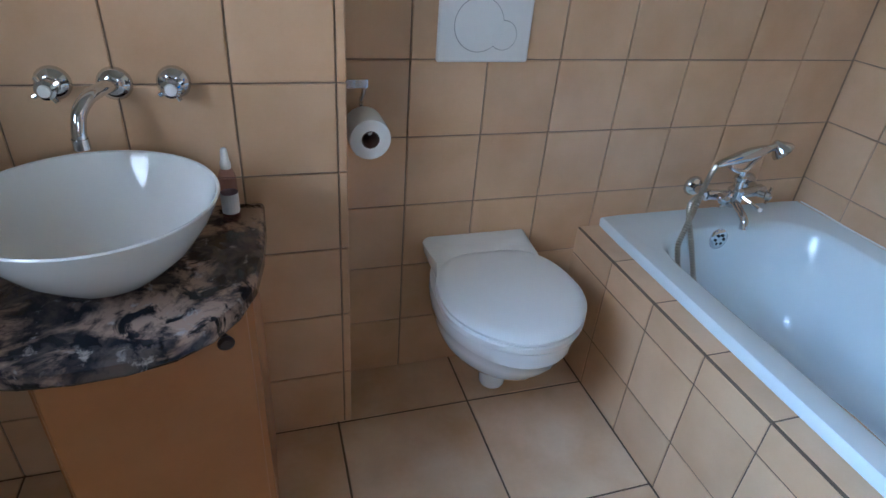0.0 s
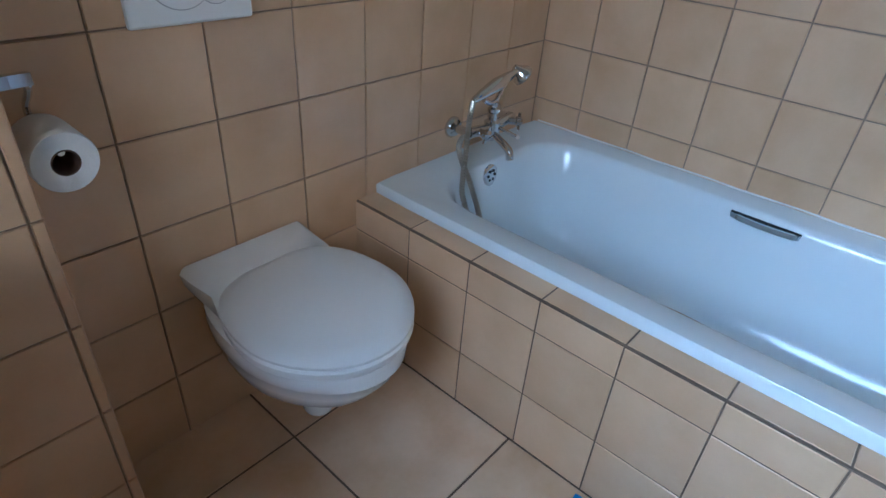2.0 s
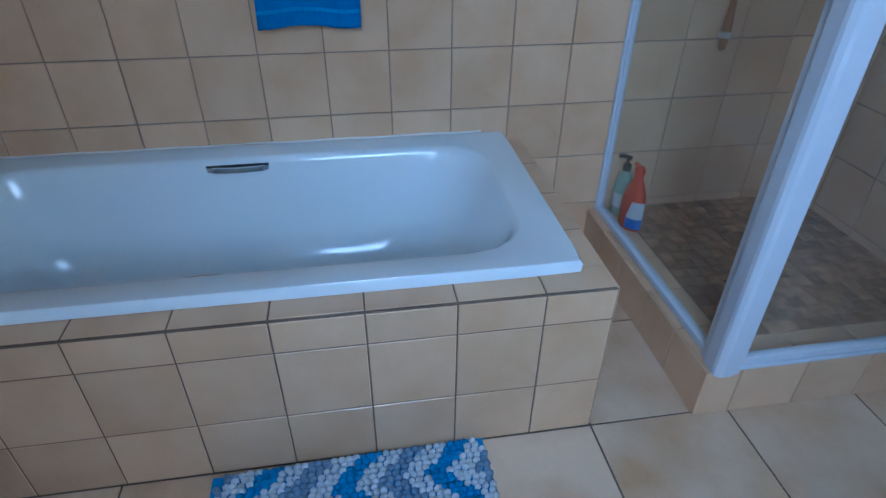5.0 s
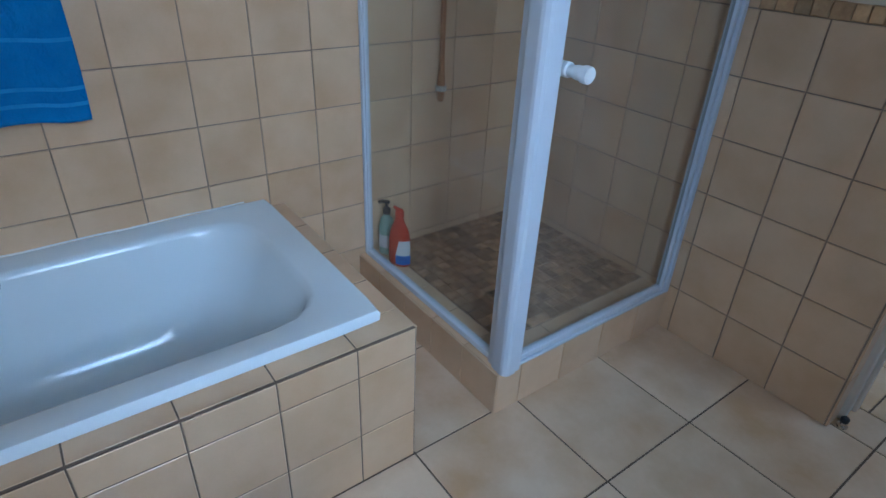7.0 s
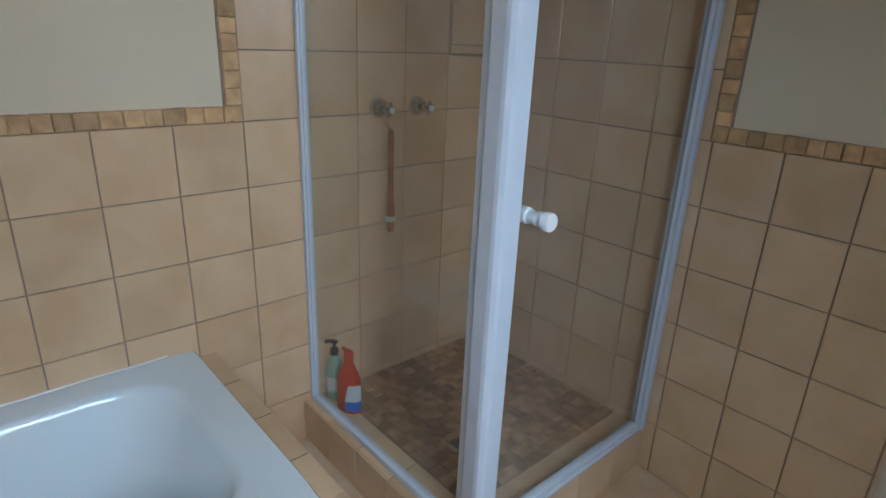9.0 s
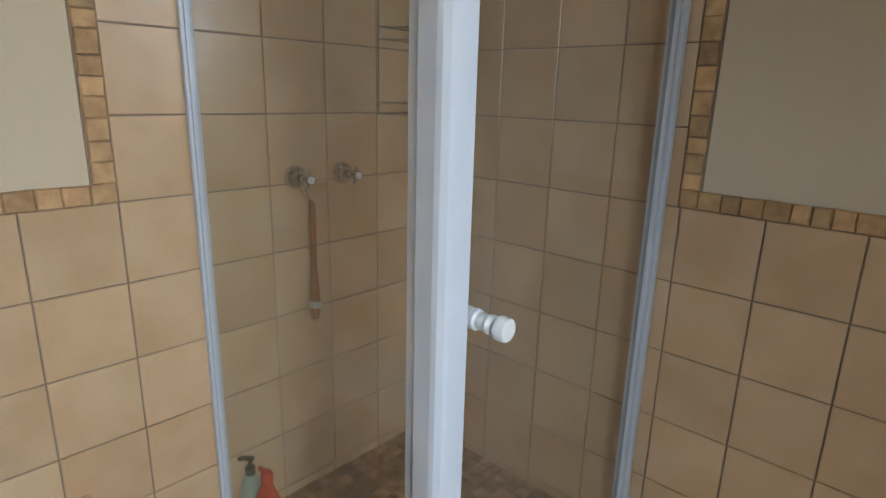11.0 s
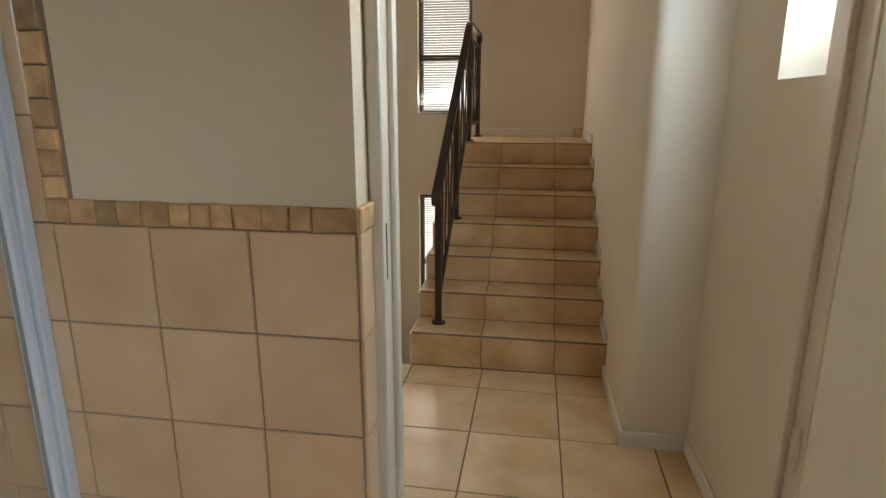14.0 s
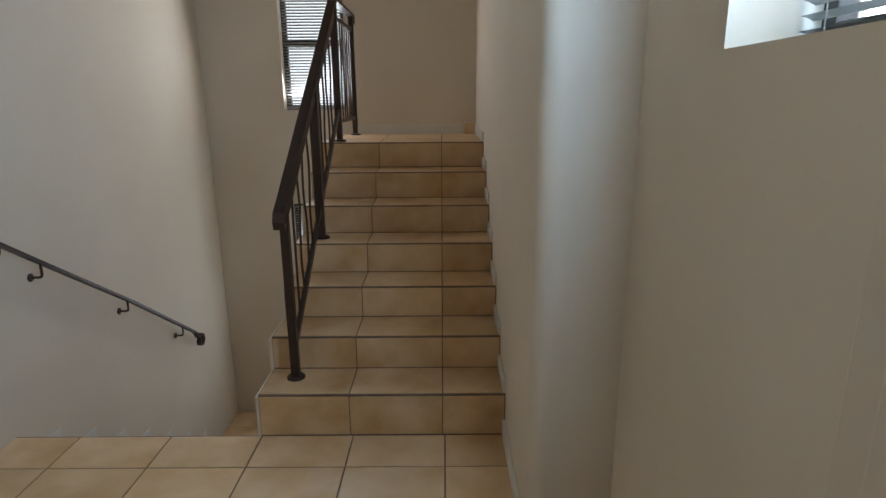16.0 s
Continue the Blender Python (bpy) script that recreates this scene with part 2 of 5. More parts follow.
# ---- mesh helpers ----
def mesh_of(bm, name, material, smooth=False):
    bmesh.ops.recalc_face_normals(bm, faces=bm.faces)
    if smooth:
        for e in bm.edges:
            e.smooth = len(e.link_faces) == 2 and e.calc_face_angle(0.0) < 0.66
    me = bpy.data.meshes.new(name)
    bm.to_mesh(me)
    bm.free()
    for m in (material if isinstance(material, (list, tuple)) else [material]):
        me.materials.append(m)
    if smooth:
        me.polygons.foreach_set("use_smooth", [True] * len(me.polygons))
    return me


def part(name, bm, material, parent=None, label="", smooth=False):
    ob = new(name, mesh_of(bm, name, material, smooth))
    if parent:
        ob.parent = parent
    if label:
        ob["label"] = label
    return ob


def setting(name, bm, material, label, category):
    return tagged(part(name, bm, material), label, category, kind="structure")


def thing(name, label, category, group="", at=(0, 0, 0), rz=0):
    ob = new(name)
    ob.empty_display_size = 0.1
    ob.matrix_world = pose(*at, 0, 0, rz)
    return tagged(ob, label, category, group)


def box(bm, lo, hi, bevel=0.0, m=None, seg=2):
    lo, hi = Vector(lo), Vector(hi)
    r = bmesh.ops.create_cube(bm, size=1.0)
    vs = r["verts"]
    for v in vs:
        v.co = Vector(((v.co.x + 0.5) * (hi.x - lo.x) + lo.x, (v.co.y + 0.5) * (hi.y - lo.y) + lo.y, (v.co.z + 0.5) * (hi.z - lo.z) + lo.z))
    if bevel:
        es = {e for v in vs for e in v.link_edges}
        r = bmesh.ops.bevel(bm, geom=list(es), offset=bevel, segments=seg, profile=0.5, affect="EDGES")
        vs = list({v for f in r["faces"] for v in f.verts} | {v for v in vs if v.is_valid})
    if m:
        bmesh.ops.transform(bm, matrix=m, verts=vs)
    return bm


def new_box(lo, hi, bevel=0.0, m=None, seg=2):
    return box(bmesh.new(), lo, hi, bevel, m, seg)


def loft(bm, rings, cap0=True, cap1=True):
    rows = [[bm.verts.new(p) for p in ring] for ring in rings]
    n = len(rows[0])
    for a, b in zip(rows, rows[1:]):
        for i in range(n):
            j = (i + 1) % n
            bm.faces.new((a[i], a[j], b[j], b[i]))
    if cap0:
        bm.faces.new(rows[0][::-1])
    if cap1:
        bm.faces.new(rows[-1])
    return bm


def circle(c, r, z, n=24, ry=None):
    return [(c[0] + r * math.cos(2 * math.pi * i / n), c[1] + (ry or r) * math.sin(2 * math.pi * i / n), z) for i in range(n)]


def lathe(bm, profile, m=None, n=24, cap0=True, cap1=True):
    """A body turned round z from (radius, height) pairs, laid by m."""
    rings = [circle((0, 0), r, z, n) for r, z in profile]
    if m:
        rings = [[m @ Vector(p) for p in ring] for ring in rings]
    return loft(bm, rings, cap0, cap1)


def axis(at, way):
    """The pose that lays z along way."""
    return Matrix.Translation(at) @ Vector(way).to_track_quat("Z", "Y").to_matrix().to_4x4()


def tube(bm, pts, r, n=8, flat=None):
    """A round bar along points, or a flat one with flat = (half width, half height)."""
    pts = [Vector(p) for p in pts]
    rings = []
    up = Vector((0, 0, 1))
    for i, p in enumerate(pts):
        d = (pts[min(i + 1, len(pts) - 1)] - pts[max(i - 1, 0)]).normalized()
        if i == 0:
            side = d.cross(up)
            side = side if side.length > 1e-4 else Vector((1, 0, 0))
        side = (side - d * side.dot(d)).normalized()
        top = side.cross(d).normalized()
        if flat:
            w, h = flat
            rings.append([p + side * a * w + top * b * h for a, b in ((-1, -1), (1, -1), (1, 1), (-1, 1))])
        else:
            rings.append([p + side * r * math.cos(2 * math.pi * k / n) + top * r * math.sin(2 * math.pi * k / n) for k in range(n)])
    return loft(bm, rings)


def bend(pts, n=6):
    """A smooth line through points."""
    p = [Vector(q) for q in pts]
    p = [p[0] * 2 - p[1]] + p + [p[-1] * 2 - p[-2]]
    out = []
    for a, b, c, d in zip(p, p[1:], p[2:], p[3:]):
        for k in range(n):
            t = k / n
            out.append(0.5 * (2 * b + (c - a) * t + (2 * a - 5 * b + 4 * c - d) * t * t + (3 * b - a - 3 * c + d) * t ** 3))
    return out + [p[-2]]


def holed(u0, u1, v0, v1, holes):
    """Cells of a wall's face round its openings (u0, u1, v0, v1)."""
    us = sorted({u0, u1, *[h[0] for h in holes], *[h[1] for h in holes]})
    vs = sorted({v0, v1, *[h[2] for h in holes], *[h[3] for h in holes]})
    for a, b in zip(us, us[1:]):
        for c, d in zip(vs, vs[1:]):
            if not any(h[0] <= a and b <= h[1] and h[2] <= c and d <= h[3] for h in holes):
                yield a, b, c, d


def pierced(cells, along, depth0, depth1):
    """One welded wall from its face's cells; along is the axis of its thickness."""
    bm, made = bmesh.new(), {}

    def vert(u, v):
        if (u, v) not in made:
            made[u, v] = bm.verts.new((depth0, u, v) if along == "x" else (u, depth0, v))
        return made[u, v]

    for a, b, c, d in cells:
        bm.faces.new((vert(a, c), vert(b, c), vert(b, d), vert(a, d)))
    ext = bmesh.ops.extrude_face_region(bm, geom=bm.faces[:])
    for g in ext["geom"]:
        if isinstance(g, bmesh.types.BMVert):
            g.co[0 if along == "x" else 1] = depth1
    return bm


def wall_x(name, x0, x1, y0, y1, z0, z1, label, holes=(), material=None):
    return setting(name, pierced(holed(y0, y1, z0, z1, holes), "x", x0, x1), material or PLASTER, label, "wall")


def wall_y(name, x0, x1, y0, y1, z0, z1, label, holes=(), material=None):
    return setting(name, pierced(holed(x0, x1, z0, z1, holes), "y", y0, y1), material or PLASTER, label, "wall")


def stepped(profile, x0, x1):
    """A solid with a side outline in (y, z), from x0 to x1."""
    return loft(bmesh.new(), [[(x, y, z) for y, z in profile] for x in (x0, x1)])


# ---- tiles ----
SLABS = {}


def slab(w, h, d, bevel, material, rough=0):
    """One tile's mesh, its back at z = 0, shared by tiles of one size."""
    key = (round(w, 3), round(h, 3), round(d, 4), bevel, material.name, rough)
    if key not in SLABS:
        rng = random.Random(str(key))
        j = (lambda: rng.uniform(-rough, rough)) if rough else (lambda: 0.0)
        a, b = w / 2, h / 2
        corner = [(-1, -1), (1, -1), (1, 1), (-1, 1)]
        if rough:
            corner = [(x * s, y * s2) for x, y in corner for s, s2 in ((1, 1),)]
        off = [(j(), j()) for _ in range(4)]
        rings = []
        for ins, z in ((0, 0), (0, d - bevel), (bevel, d)):
            rings.append([(x * (a - ins) + o[0], y * (b - ins) + o[1], z + (j() * 0.5 if z else 0)) for (x, y), o in zip(corner, off)])
        bm = loft(bmesh.new(), rings)
        SLABS[key] = mesh_of(bm, "tile", material)
    return SLABS[key]


def tiles(parent, origin, u, v, us, vs, material, gap=0.0038, d=0.006, bevel=0.0015, name="tile", skip=None, rough=0, variants=1, flip=False):
    """Tiles between the joint lines us and vs of a face through origin, spanned by u and v, as pieces of parent."""
    u, v = Vector(u), Vector(v)
    if flip:
        u, us = -u, [-a for a in us[::-1]]
    n = u.cross(v)
    turn = Matrix((u, v, n)).transposed().to_4x4()
    k = 0
    for a, b in zip(us, us[1:]):
        for c, e in zip(vs, vs[1:]):
            if b - a < 0.02 or e - c < 0.015 or (skip and skip((a + b) / 2, (c + e) / 2)):
                continue
            k += 1
            ob = new(name, slab(b - a - gap, e - c - gap, d, bevel, material, rough + (k % variants) * 1e-5 if rough else 0))
            ob.parent = parent
            ob.matrix_basis = Matrix.Translation(Vector(origin) + u * (a + b) / 2 + v * (c + e) / 2) @ turn


def steps(a, b, d, first=None):
    """Joint lines from a to b, every d, with a line at first."""
    f = a if first is None else first - math.floor((first - a) / d) * d
    out = [a] + ([f] if f - a > 0.012 else [])
    while out[-1] + d < b - 0.012:
        out.append(out[-1] + d)
    return out + [b]


ROW0, ROW = -0.004, 0.196            # wall tile courses: 0.192, 0.388, 0.584 ... 1.172
COURSES = [0.0] + [ROW0 + ROW * k for k in range(1, 7)]
TALL = COURSES + [ROW0 + ROW * k for k in range(7, 12)]
TOP = COURSES[-1]
BAND = 0.046

# ---- bathroom: structure ----
floor = setting("floor", new_box((-2.62, -3.13, -0.14), (0.0, 0.0, -0.003)), DARK_GROUT, "beige stone-look floor tiles with dark joints", "floor")
wall_toilet = wall_y("wall_toilet", -1.607, 0.12, 0.0, 0.12, 0, 2.5, "cream tiled wall behind the toilet")
wall_basin = wall_y("wall_basin", -2.62, -1.607, -0.197, 0.12, 0, 2.5, "cream tiled boxed-out wall behind the basin")
wall_bath = wall_x("wall_bath", 0.0, 0.12, -3.20, 0.0, 0, 2.5, "cream tiled wall along the bath, plastered above", material=BATH_PAINT)
wall_door = wall_y("wall_door", -2.62, 0.0, -3.13, -2.945, 0, 2.5, "half-tiled wall with a doorway to the stair hall", holes=[(-2.335, -1.50, 0, 2.08)], material=BATH_PAINT)
wall_west = wall_x("wall_west", -2.84, -2.62, -3.20, 0.12, 0, 2.5, "plastered wall with the bathroom window", holes=[(-1.60, -0.80, 1.2, 2.1)])
ceiling_bathroom = setting("ceiling", new_box((-2.84, -3.20, 2.5), (0.12, 0.12, 2.6)), BATH_CEILING, "unseen ceiling toned beige to cut bounced light", "ceiling")


def grout(parent, lo, hi):
    part("grout", new_box(lo, hi), GROUT, parent)


# toilet wall: columns every 0.2 from the corner
grout(wall_toilet, (-1.607, -0.003, 0), (-0.002, 0.001, TOP))
TCOL = steps(0.0, 1.607, 0.2, 0.018)
tiles(wall_toilet, (0, -0.002, 0), (-1, 0, 0), (0, 0, 1), TCOL, COURSES, WALL_TILE, flip=True)
# boxed-out wall: front and side
grout(wall_basin, (-2.62, -0.200, 0), (-1.6045, -0.194, TOP))
grout(wall_basin, (-1.609, -0.1955, 0), (-1.604, -0.002, TOP))
tiles(wall_basin, (0, -0.199, 0), (-1, 0, 0), (0, 0, 1), steps(1.599, 2.62, 0.2, 1.82), COURSES, WALL_TILE, flip=True)
tiles(wall_basin, (-1.6045, -0.006, 0), (0, -1, 0), (0, 0, 1), [0.0, 0.1935], COURSES, WALL_TILE, flip=True)

# bath wall: columns every 0.1945, tall over the shower
grout(wall_bath, (-0.003, -2.945, 0), (0.001, -0.002, TOP))
grout(wall_bath, (-0.003, -2.945, TOP), (0.001, -1.884, TALL[-1]))
BCOL = [0.0] + [1.741 + 0.1945 * k for k in range(-8, 2)]
BSH = [BCOL[-1] + 0.1945 * k for k in range(0, 6)]
BSH[-1] = 2.943
tiles(wall_bath, (-0.002, 0, 0), (0, -1, 0), (0, 0, 1), BCOL, COURSES, WALL_TILE, skip=lambda u, v: v < 0.45 and u < 1.65)
tiles(wall_bath, (-0.002, 0, 0), (0, -1, 0), (0, 0, 1), BSH, TALL, WALL_TILE)
# door wall
grout(wall_door, (-1.50, -2.947, 0), (-0.004, -2.942, TOP))
grout(wall_door, (-0.957, -2.947, TOP), (-0.004, -2.942, TALL[-1]))
tiles(wall_door, (0, -2.943, 0), (-1, 0, 0), (0, 0, 1), [0.008, 0.132, 0.327, 0.522, 0.717, 0.912, 1.107, 1.302, 1.499], COURSES, WALL_TILE)
tiles(wall_door, (0, -2.943, 0), (-1, 0, 0), (0, 0, 1), [0.008, 0.132, 0.327, 0.522, 0.717, 0.905], TALL[6:], WALL_TILE)
# tiled return of the doorway
grout(wall_door, (-1.5025, -3.022, 0), (-1.499, -2.9425, TOP))
tiles(wall_door, (-1.502, -2.9385, 0), (0, -1, 0), (0, 0, 1), [0.0, 0.083], COURSES, WALL_TILE)

# mosaic borders
rng = random.Random(4)


def band(a, b):
    out = [a]
    while out[-1] < b - 0.05:
        out.append(min(out[-1] + rng.uniform(0.038, 0.058), b))
    out[-1] = b
    return out


M = dict(gap=0.0016, d=0.010, bevel=0.003, name="mosaic_stone", rough=0.0012, variants=6)
tiles(wall_bath, (-0.002, 0, 0), (0, -1, 0), (0, 0, 1), band(0.0, 1.936), [TOP, TOP + BAND], MOSAIC, **M)
tiles(wall_bath, (-0.002, 0, 0), (0, -1, 0), (0, 0, 1), [1.888, 1.936], band(TOP + BAND, TALL[-1]), MOSAIC, **M)
tiles(wall_door, (0, -2.943, 0), (-1, 0, 0), (0, 0, 1), band(0.906, 1.505), [TOP, TOP + BAND], MOSAIC, **M)
tiles(wall_door, (0, -2.943, 0), (-1, 0, 0), (0, 0, 1), [0.906, 0.952], band(TOP + BAND, TALL[-1]), MOSAIC, **M)
tiles(wall_door, (-1.502, -2.933, 0), (0, -1, 0), (0, 0, 1), band(0.0, 0.088), [TOP, TOP + BAND], MOSAIC, **M)
tiles(wall_toilet, (0, -0.002, 0), (-1, 0, 0), (0, 0, 1), band(0.01, 1.60), [TOP, TOP + BAND], MOSAIC, **M, flip=True)
tiles(wall_basin, (0, -0.199, 0), (-1, 0, 0), (0, 0, 1), band(1.60, 2.62), [TOP, TOP + BAND], MOSAIC, **M, flip=True)

# bathroom floor tiles
FX = [0.0, 0.465, 0.857, 1.245, 1.638, 2.03, 2.42, 2.618]
FY = [0.0] + [0.205 + 0.397 * k for k in range(0, 7)] + [2.969, 3.13]
tiles(floor, (0, 0, -0.006), (0, -1, 0), (1, 0, 0), FY, [-x for x in FX[::-1]], FLOOR_TILE, gap=0.006, name="floor_tile",
      skip=lambda u, v: v > -0.87 and (u < 1.7 or u > 2.2))

# ---- bath surround ----
surround_core = new_box((-0.8555, -1.7885, 0.0), (-0.775, -0.004, 0.4655))
box(surround_core, (-0.775, -1.7885, 0.0), (-0.006, -1.715, 0.4655))
surround = tagged(part("bath_surround", surround_core, DARK_GROUT), "cream tiled masonry surround under the white bath", "bath surround", kind="structure")
AY = [0.004] + [0.212 + 0.2012 * k for k in range(0, 8)] + [1.788]
tiles(surround, (-0.852, 0, 0), (0, -1, 0), (0, 0, 1), AY, [0.0, 0.176, 0.376, 0.4635], WALL_TILE)
tiles(surround, (-0.852, 0, 0.461), (0, -1, 0), (1, 0, 0), AY, [0.001, 0.09], WALL_TILE)
tiles(surround, (0, -1.785, 0), (-1, 0, 0), (0, 0, 1), [0.008, 0.2, 0.4, 0.6, 0.857], [0.0, 0.176, 0.376, 0.468], WALL_TILE, flip=True)
tiles(surround, (0, -1.731, 0.461), (-1, 0, 0), (0, -1, 0), [0.008, 0.2, 0.4, 0.6, 0.765], [-0.02, 0.060], WALL_TILE)

# ---- shower base ----
curb = tagged(part("shower_curb", new_box((-0.866, -2.94, 0.0), (-0.006, -2.088, 0.156)), GROUT), "low cream tiled kerb round the shower", "shower kerb", kind="structure")
CX = [0.006, 0.17, 0.345, 0.52, 0.695, 0.871]
tiles(curb, (0, -2.087, 0), (-1, 0, 0), (0, 0, 1), CX, [0.0, 0.163], WALL_TILE)
tiles(curb, (0, -2.087, 0.1555), (-1, 0, 0), (0, -1, 0), CX, [0.0, 0.115], WALL_TILE)
CY = [2.083, 2.182, 2.375, 2.57, 2.765, 2.938]
tiles(curb, (-0.865, 0, 0), (0, -1, 0), (0, 0, 1), CY, [0.0, 0.163], WALL_TILE)
tiles(curb, (-0.865, 0, 0.1555), (0, -1, 0), (1, 0, 0), [2.21, 2.375, 2.57, 2.765, 2.938], [0.0, 0.115], WALL_TILE)
pebbles = part("shower_floor", new_box((-0.752, -2.938, 0.157), (-0.008, -2.204, 0.1585)), GROUT, curb)
tiles(curb, (0, 0, 0.157), (-1, 0, 0), (0, -1, 0), steps(0.008, 0.75, 0.0464), steps(2.205, 2.937, 0.0464), PEBBLE, gap=0.003, d=0.006, bevel=0.002, name="mosaic_stone", rough=0.002, variants=9)

drain = part("drain", lathe(bmesh.new(), [(0.040, 0), (0.040, 0.003), (0.034, 0.005), (0.004, 0.004)], Matrix.Translation((-0.536, -2.36, 0.162)), 24), CHROME, curb, "dull steel shower drain", True)
for k in range(6):
    part("drain_slot", new_box((-0.560 + 0.009 * k, -2.380, 0.1665), (-0.556 + 0.009 * k, -2.340, 0.1676)), DARK, drain)

# ---- stair hall: structure ----
BACK, LEFT, RIGHT = -7.25, -0.13, -2.46
RISE1, RISE, TREAD, EDGE = 0.188, 0.155, 0.245, -4.88
LAND = RISE1 + 6 * RISE
SX0, SX1 = -2.20, -1.171
hall_floor = setting("hall_floor", new_box((RIGHT, EDGE, -0.18), (LEFT, -3.13, -0.003)), DARK_GROUT, "beige stone-look hall floor tiles with dark joints", "floor")
HX = [2.46, 2.336, 1.947, 1.56, 1.175, 0.79, 0.404, 0.13]
HY = [3.13, 3.44, 3.846, 4.252, 4.658, 4.875]
tiles(hall_floor, (0, 0, -0.006), (0, -1, 0), (1, 0, 0), HY, [-x for x in HX], LIT_HALL_TILE, gap=0.006, name="floor_tile")
wall_hall_right = wall_x("wall_hall_right", RIGHT - 0.24, RIGHT, -4.25, -3.13, -0.2, 3.9, "warm white plastered hall wall with a small window", holes=[(-3.82, -3.25, 1.457, 2.25)])
bm = new_box((RIGHT - 0.24, BACK, -0.2), (SX0, -4.25, 3.9))
es = [e for e in bm.edges if all(abs(v.co.x - SX0) < 1e-4 and abs(v.co.y + 4.25) < 1e-4 for v in e.verts)]
bmesh.ops.bevel(bm, geom=es, offset=0.055, segments=12, profile=0.5, affect="EDGES")
wall_stair_right = tagged(part("wall_stair_right", bm, PLASTER), "warm white plastered wall beside the stairs, rounded corner", "wall", kind="structure")
wall_hall_left = wall_x("wall_hall_left", LEFT, LEFT + 0.12, BACK, -3.13, -2.7, 3.9, "plain pale plastered stairwell wall")
WX0, WX1 = -1.215, -0.735
wall_back = wall_y("wall_back", RIGHT - 0.24, LEFT + 0.12, BACK - 0.22, BACK, -2.7, 3.9, "plain plastered stairwell wall with two tall windows",
                   holes=[(WX0, WX1, 1.305, 2.42), (WX0, WX1, -0.75, 0.575)])
wall_over_door = wall_y("wall_over_door", RIGHT - 0.24, LEFT + 0.12, -3.13, -3.01, 2.6, 3.9, "plain wall above the bathroom")
wall_under_hall = wall_y("wall_under_hall", SX1, LEFT, EDGE + 0.003, EDGE + 0.12, -2.7, -0.18, "plain wall under the hall floor")
ceiling_hall = setting("ceiling_hall", new_box((RIGHT - 0.24, BACK - 0.22, 3.9), (LEFT + 0.12, -3.01, 4.0)), CEILING, "plain white ceiling above the stairs", "ceiling")

# stairs up: solid core, tiled treads and risers
outline = [(EDGE + 0.0045, -0.2)]
for k in range(7):
    outline += [(EDGE - TREAD * k + 0.0045, RISE1 + RISE * k - 0.0015), (EDGE - TREAD * (k + 1) + 0.0045 if k < 6 else BACK, RISE1 + RISE * k - 0.0015)]
bm = stepped(outline + [(BACK, -0.2)], SX0, SX1)
stairs_up = tagged(part("stairs_up", bm, DARK_GROUT), "ochre-beige tiled stair of seven steps going up", "stairs", kind="structure")
TX = [1.171, 1.549, 1.938, 2.198]
for k in range(7):
    z0, z1, y = (0.0 if k == 0 else RISE1 + RISE * (k - 1)), RISE1 + RISE * k, EDGE - TREAD * k
    tiles(stairs_up, (0, y + 0.001, z0), (-1, 0, 0), (0, 0, 1), TX, [0.002, z1 - z0 - 0.006], STAIR_TILE, name="riser_tile", gap=0.004)
    depth = TREAD if k < 6 else 0.40
    tiles(stairs_up, (0, y, z1 - 0.007), (-1, 0, 0), (0, -1, 0), TX, [0.004, depth - 0.002], STAIR_TILE, name="tread_tile", gap=0.004, d=0.008, bevel=0.003)
tiles(stairs_up, (0, EDGE - TREAD * 6 - 0.39, LAND - 0.007), (-1, 0, 0), (0, -1, 0), TX, [0.0, 0.40, 0.50], STAIR_TILE, name="tread_tile", gap=0.004, d=0.008, bevel=0.003)
# the stair's plastered flank towards the stairwell
outline = [(EDGE + 0.002, -2.7)]
for k in range(7):
    outline += [(EDGE - TREAD * k + 0.002, RISE1 + RISE * k - 0.010), (EDGE - TREAD * (k + 1) + 0.002 if k < 6 else BACK, RISE1 + RISE * k - 0.010)]
bm = stepped(outline + [(BACK, -2.7)], SX1, SX1 + 0.014)
setting("stair_flank", bm, PLASTER, "plain plastered flank of the upper stair", "wall")
# stairs down and the lower landing
outline = [(EDGE, -2.7)]
for k in range(8):
    outline += [(EDGE - TREAD * k, -0.18 - RISE * k), (EDGE - TREAD * (k + 1) if k < 7 else BACK, -0.18 - RISE * k)]
bm = stepped(outline + [(BACK, -2.7)], SX1 + 0.014, LEFT)
stairs_down = tagged(part("stairs_down", bm, DARK_GROUT), "beige tiled stair going down to a lower landing", "stairs", kind="structure")
DX = [0.132, 0.404, 0.79, 1.155]
for k in range(7):
    y, z = EDGE - TREAD * k, -0.18 - RISE * k
    tiles(stairs_down, (0, y + 0.004, z), (-1, 0, 0), (0, -1, 0), DX, [0.0, TREAD + 0.004], STAIR_TILE, name="tread_tile", gap=0.004)
tiles(stairs_down, (0, EDGE - TREAD * 7 + 0.004, -0.18 - RISE * 7), (-1, 0, 0), (0, -1, 0), DX, [0.0, 0.39, 0.652], STAIR_TILE, name="tread_tile", gap=0.004)
tiles(hall_floor, (0, EDGE + 0.003, -0.17), (-1, 0, 0), (0, 0, 1), DX, [0.0, 0.168], STAIR_TILE, name="riser_tile", gap=0.004, flip=True)


# skirtings
def skirting(lo, hi, label="cream painted skirting along the wall"):
    tagged(part("baseboard", new_box(lo, hi, 0.004), SKIRT), label, "skirting", kind="structure")


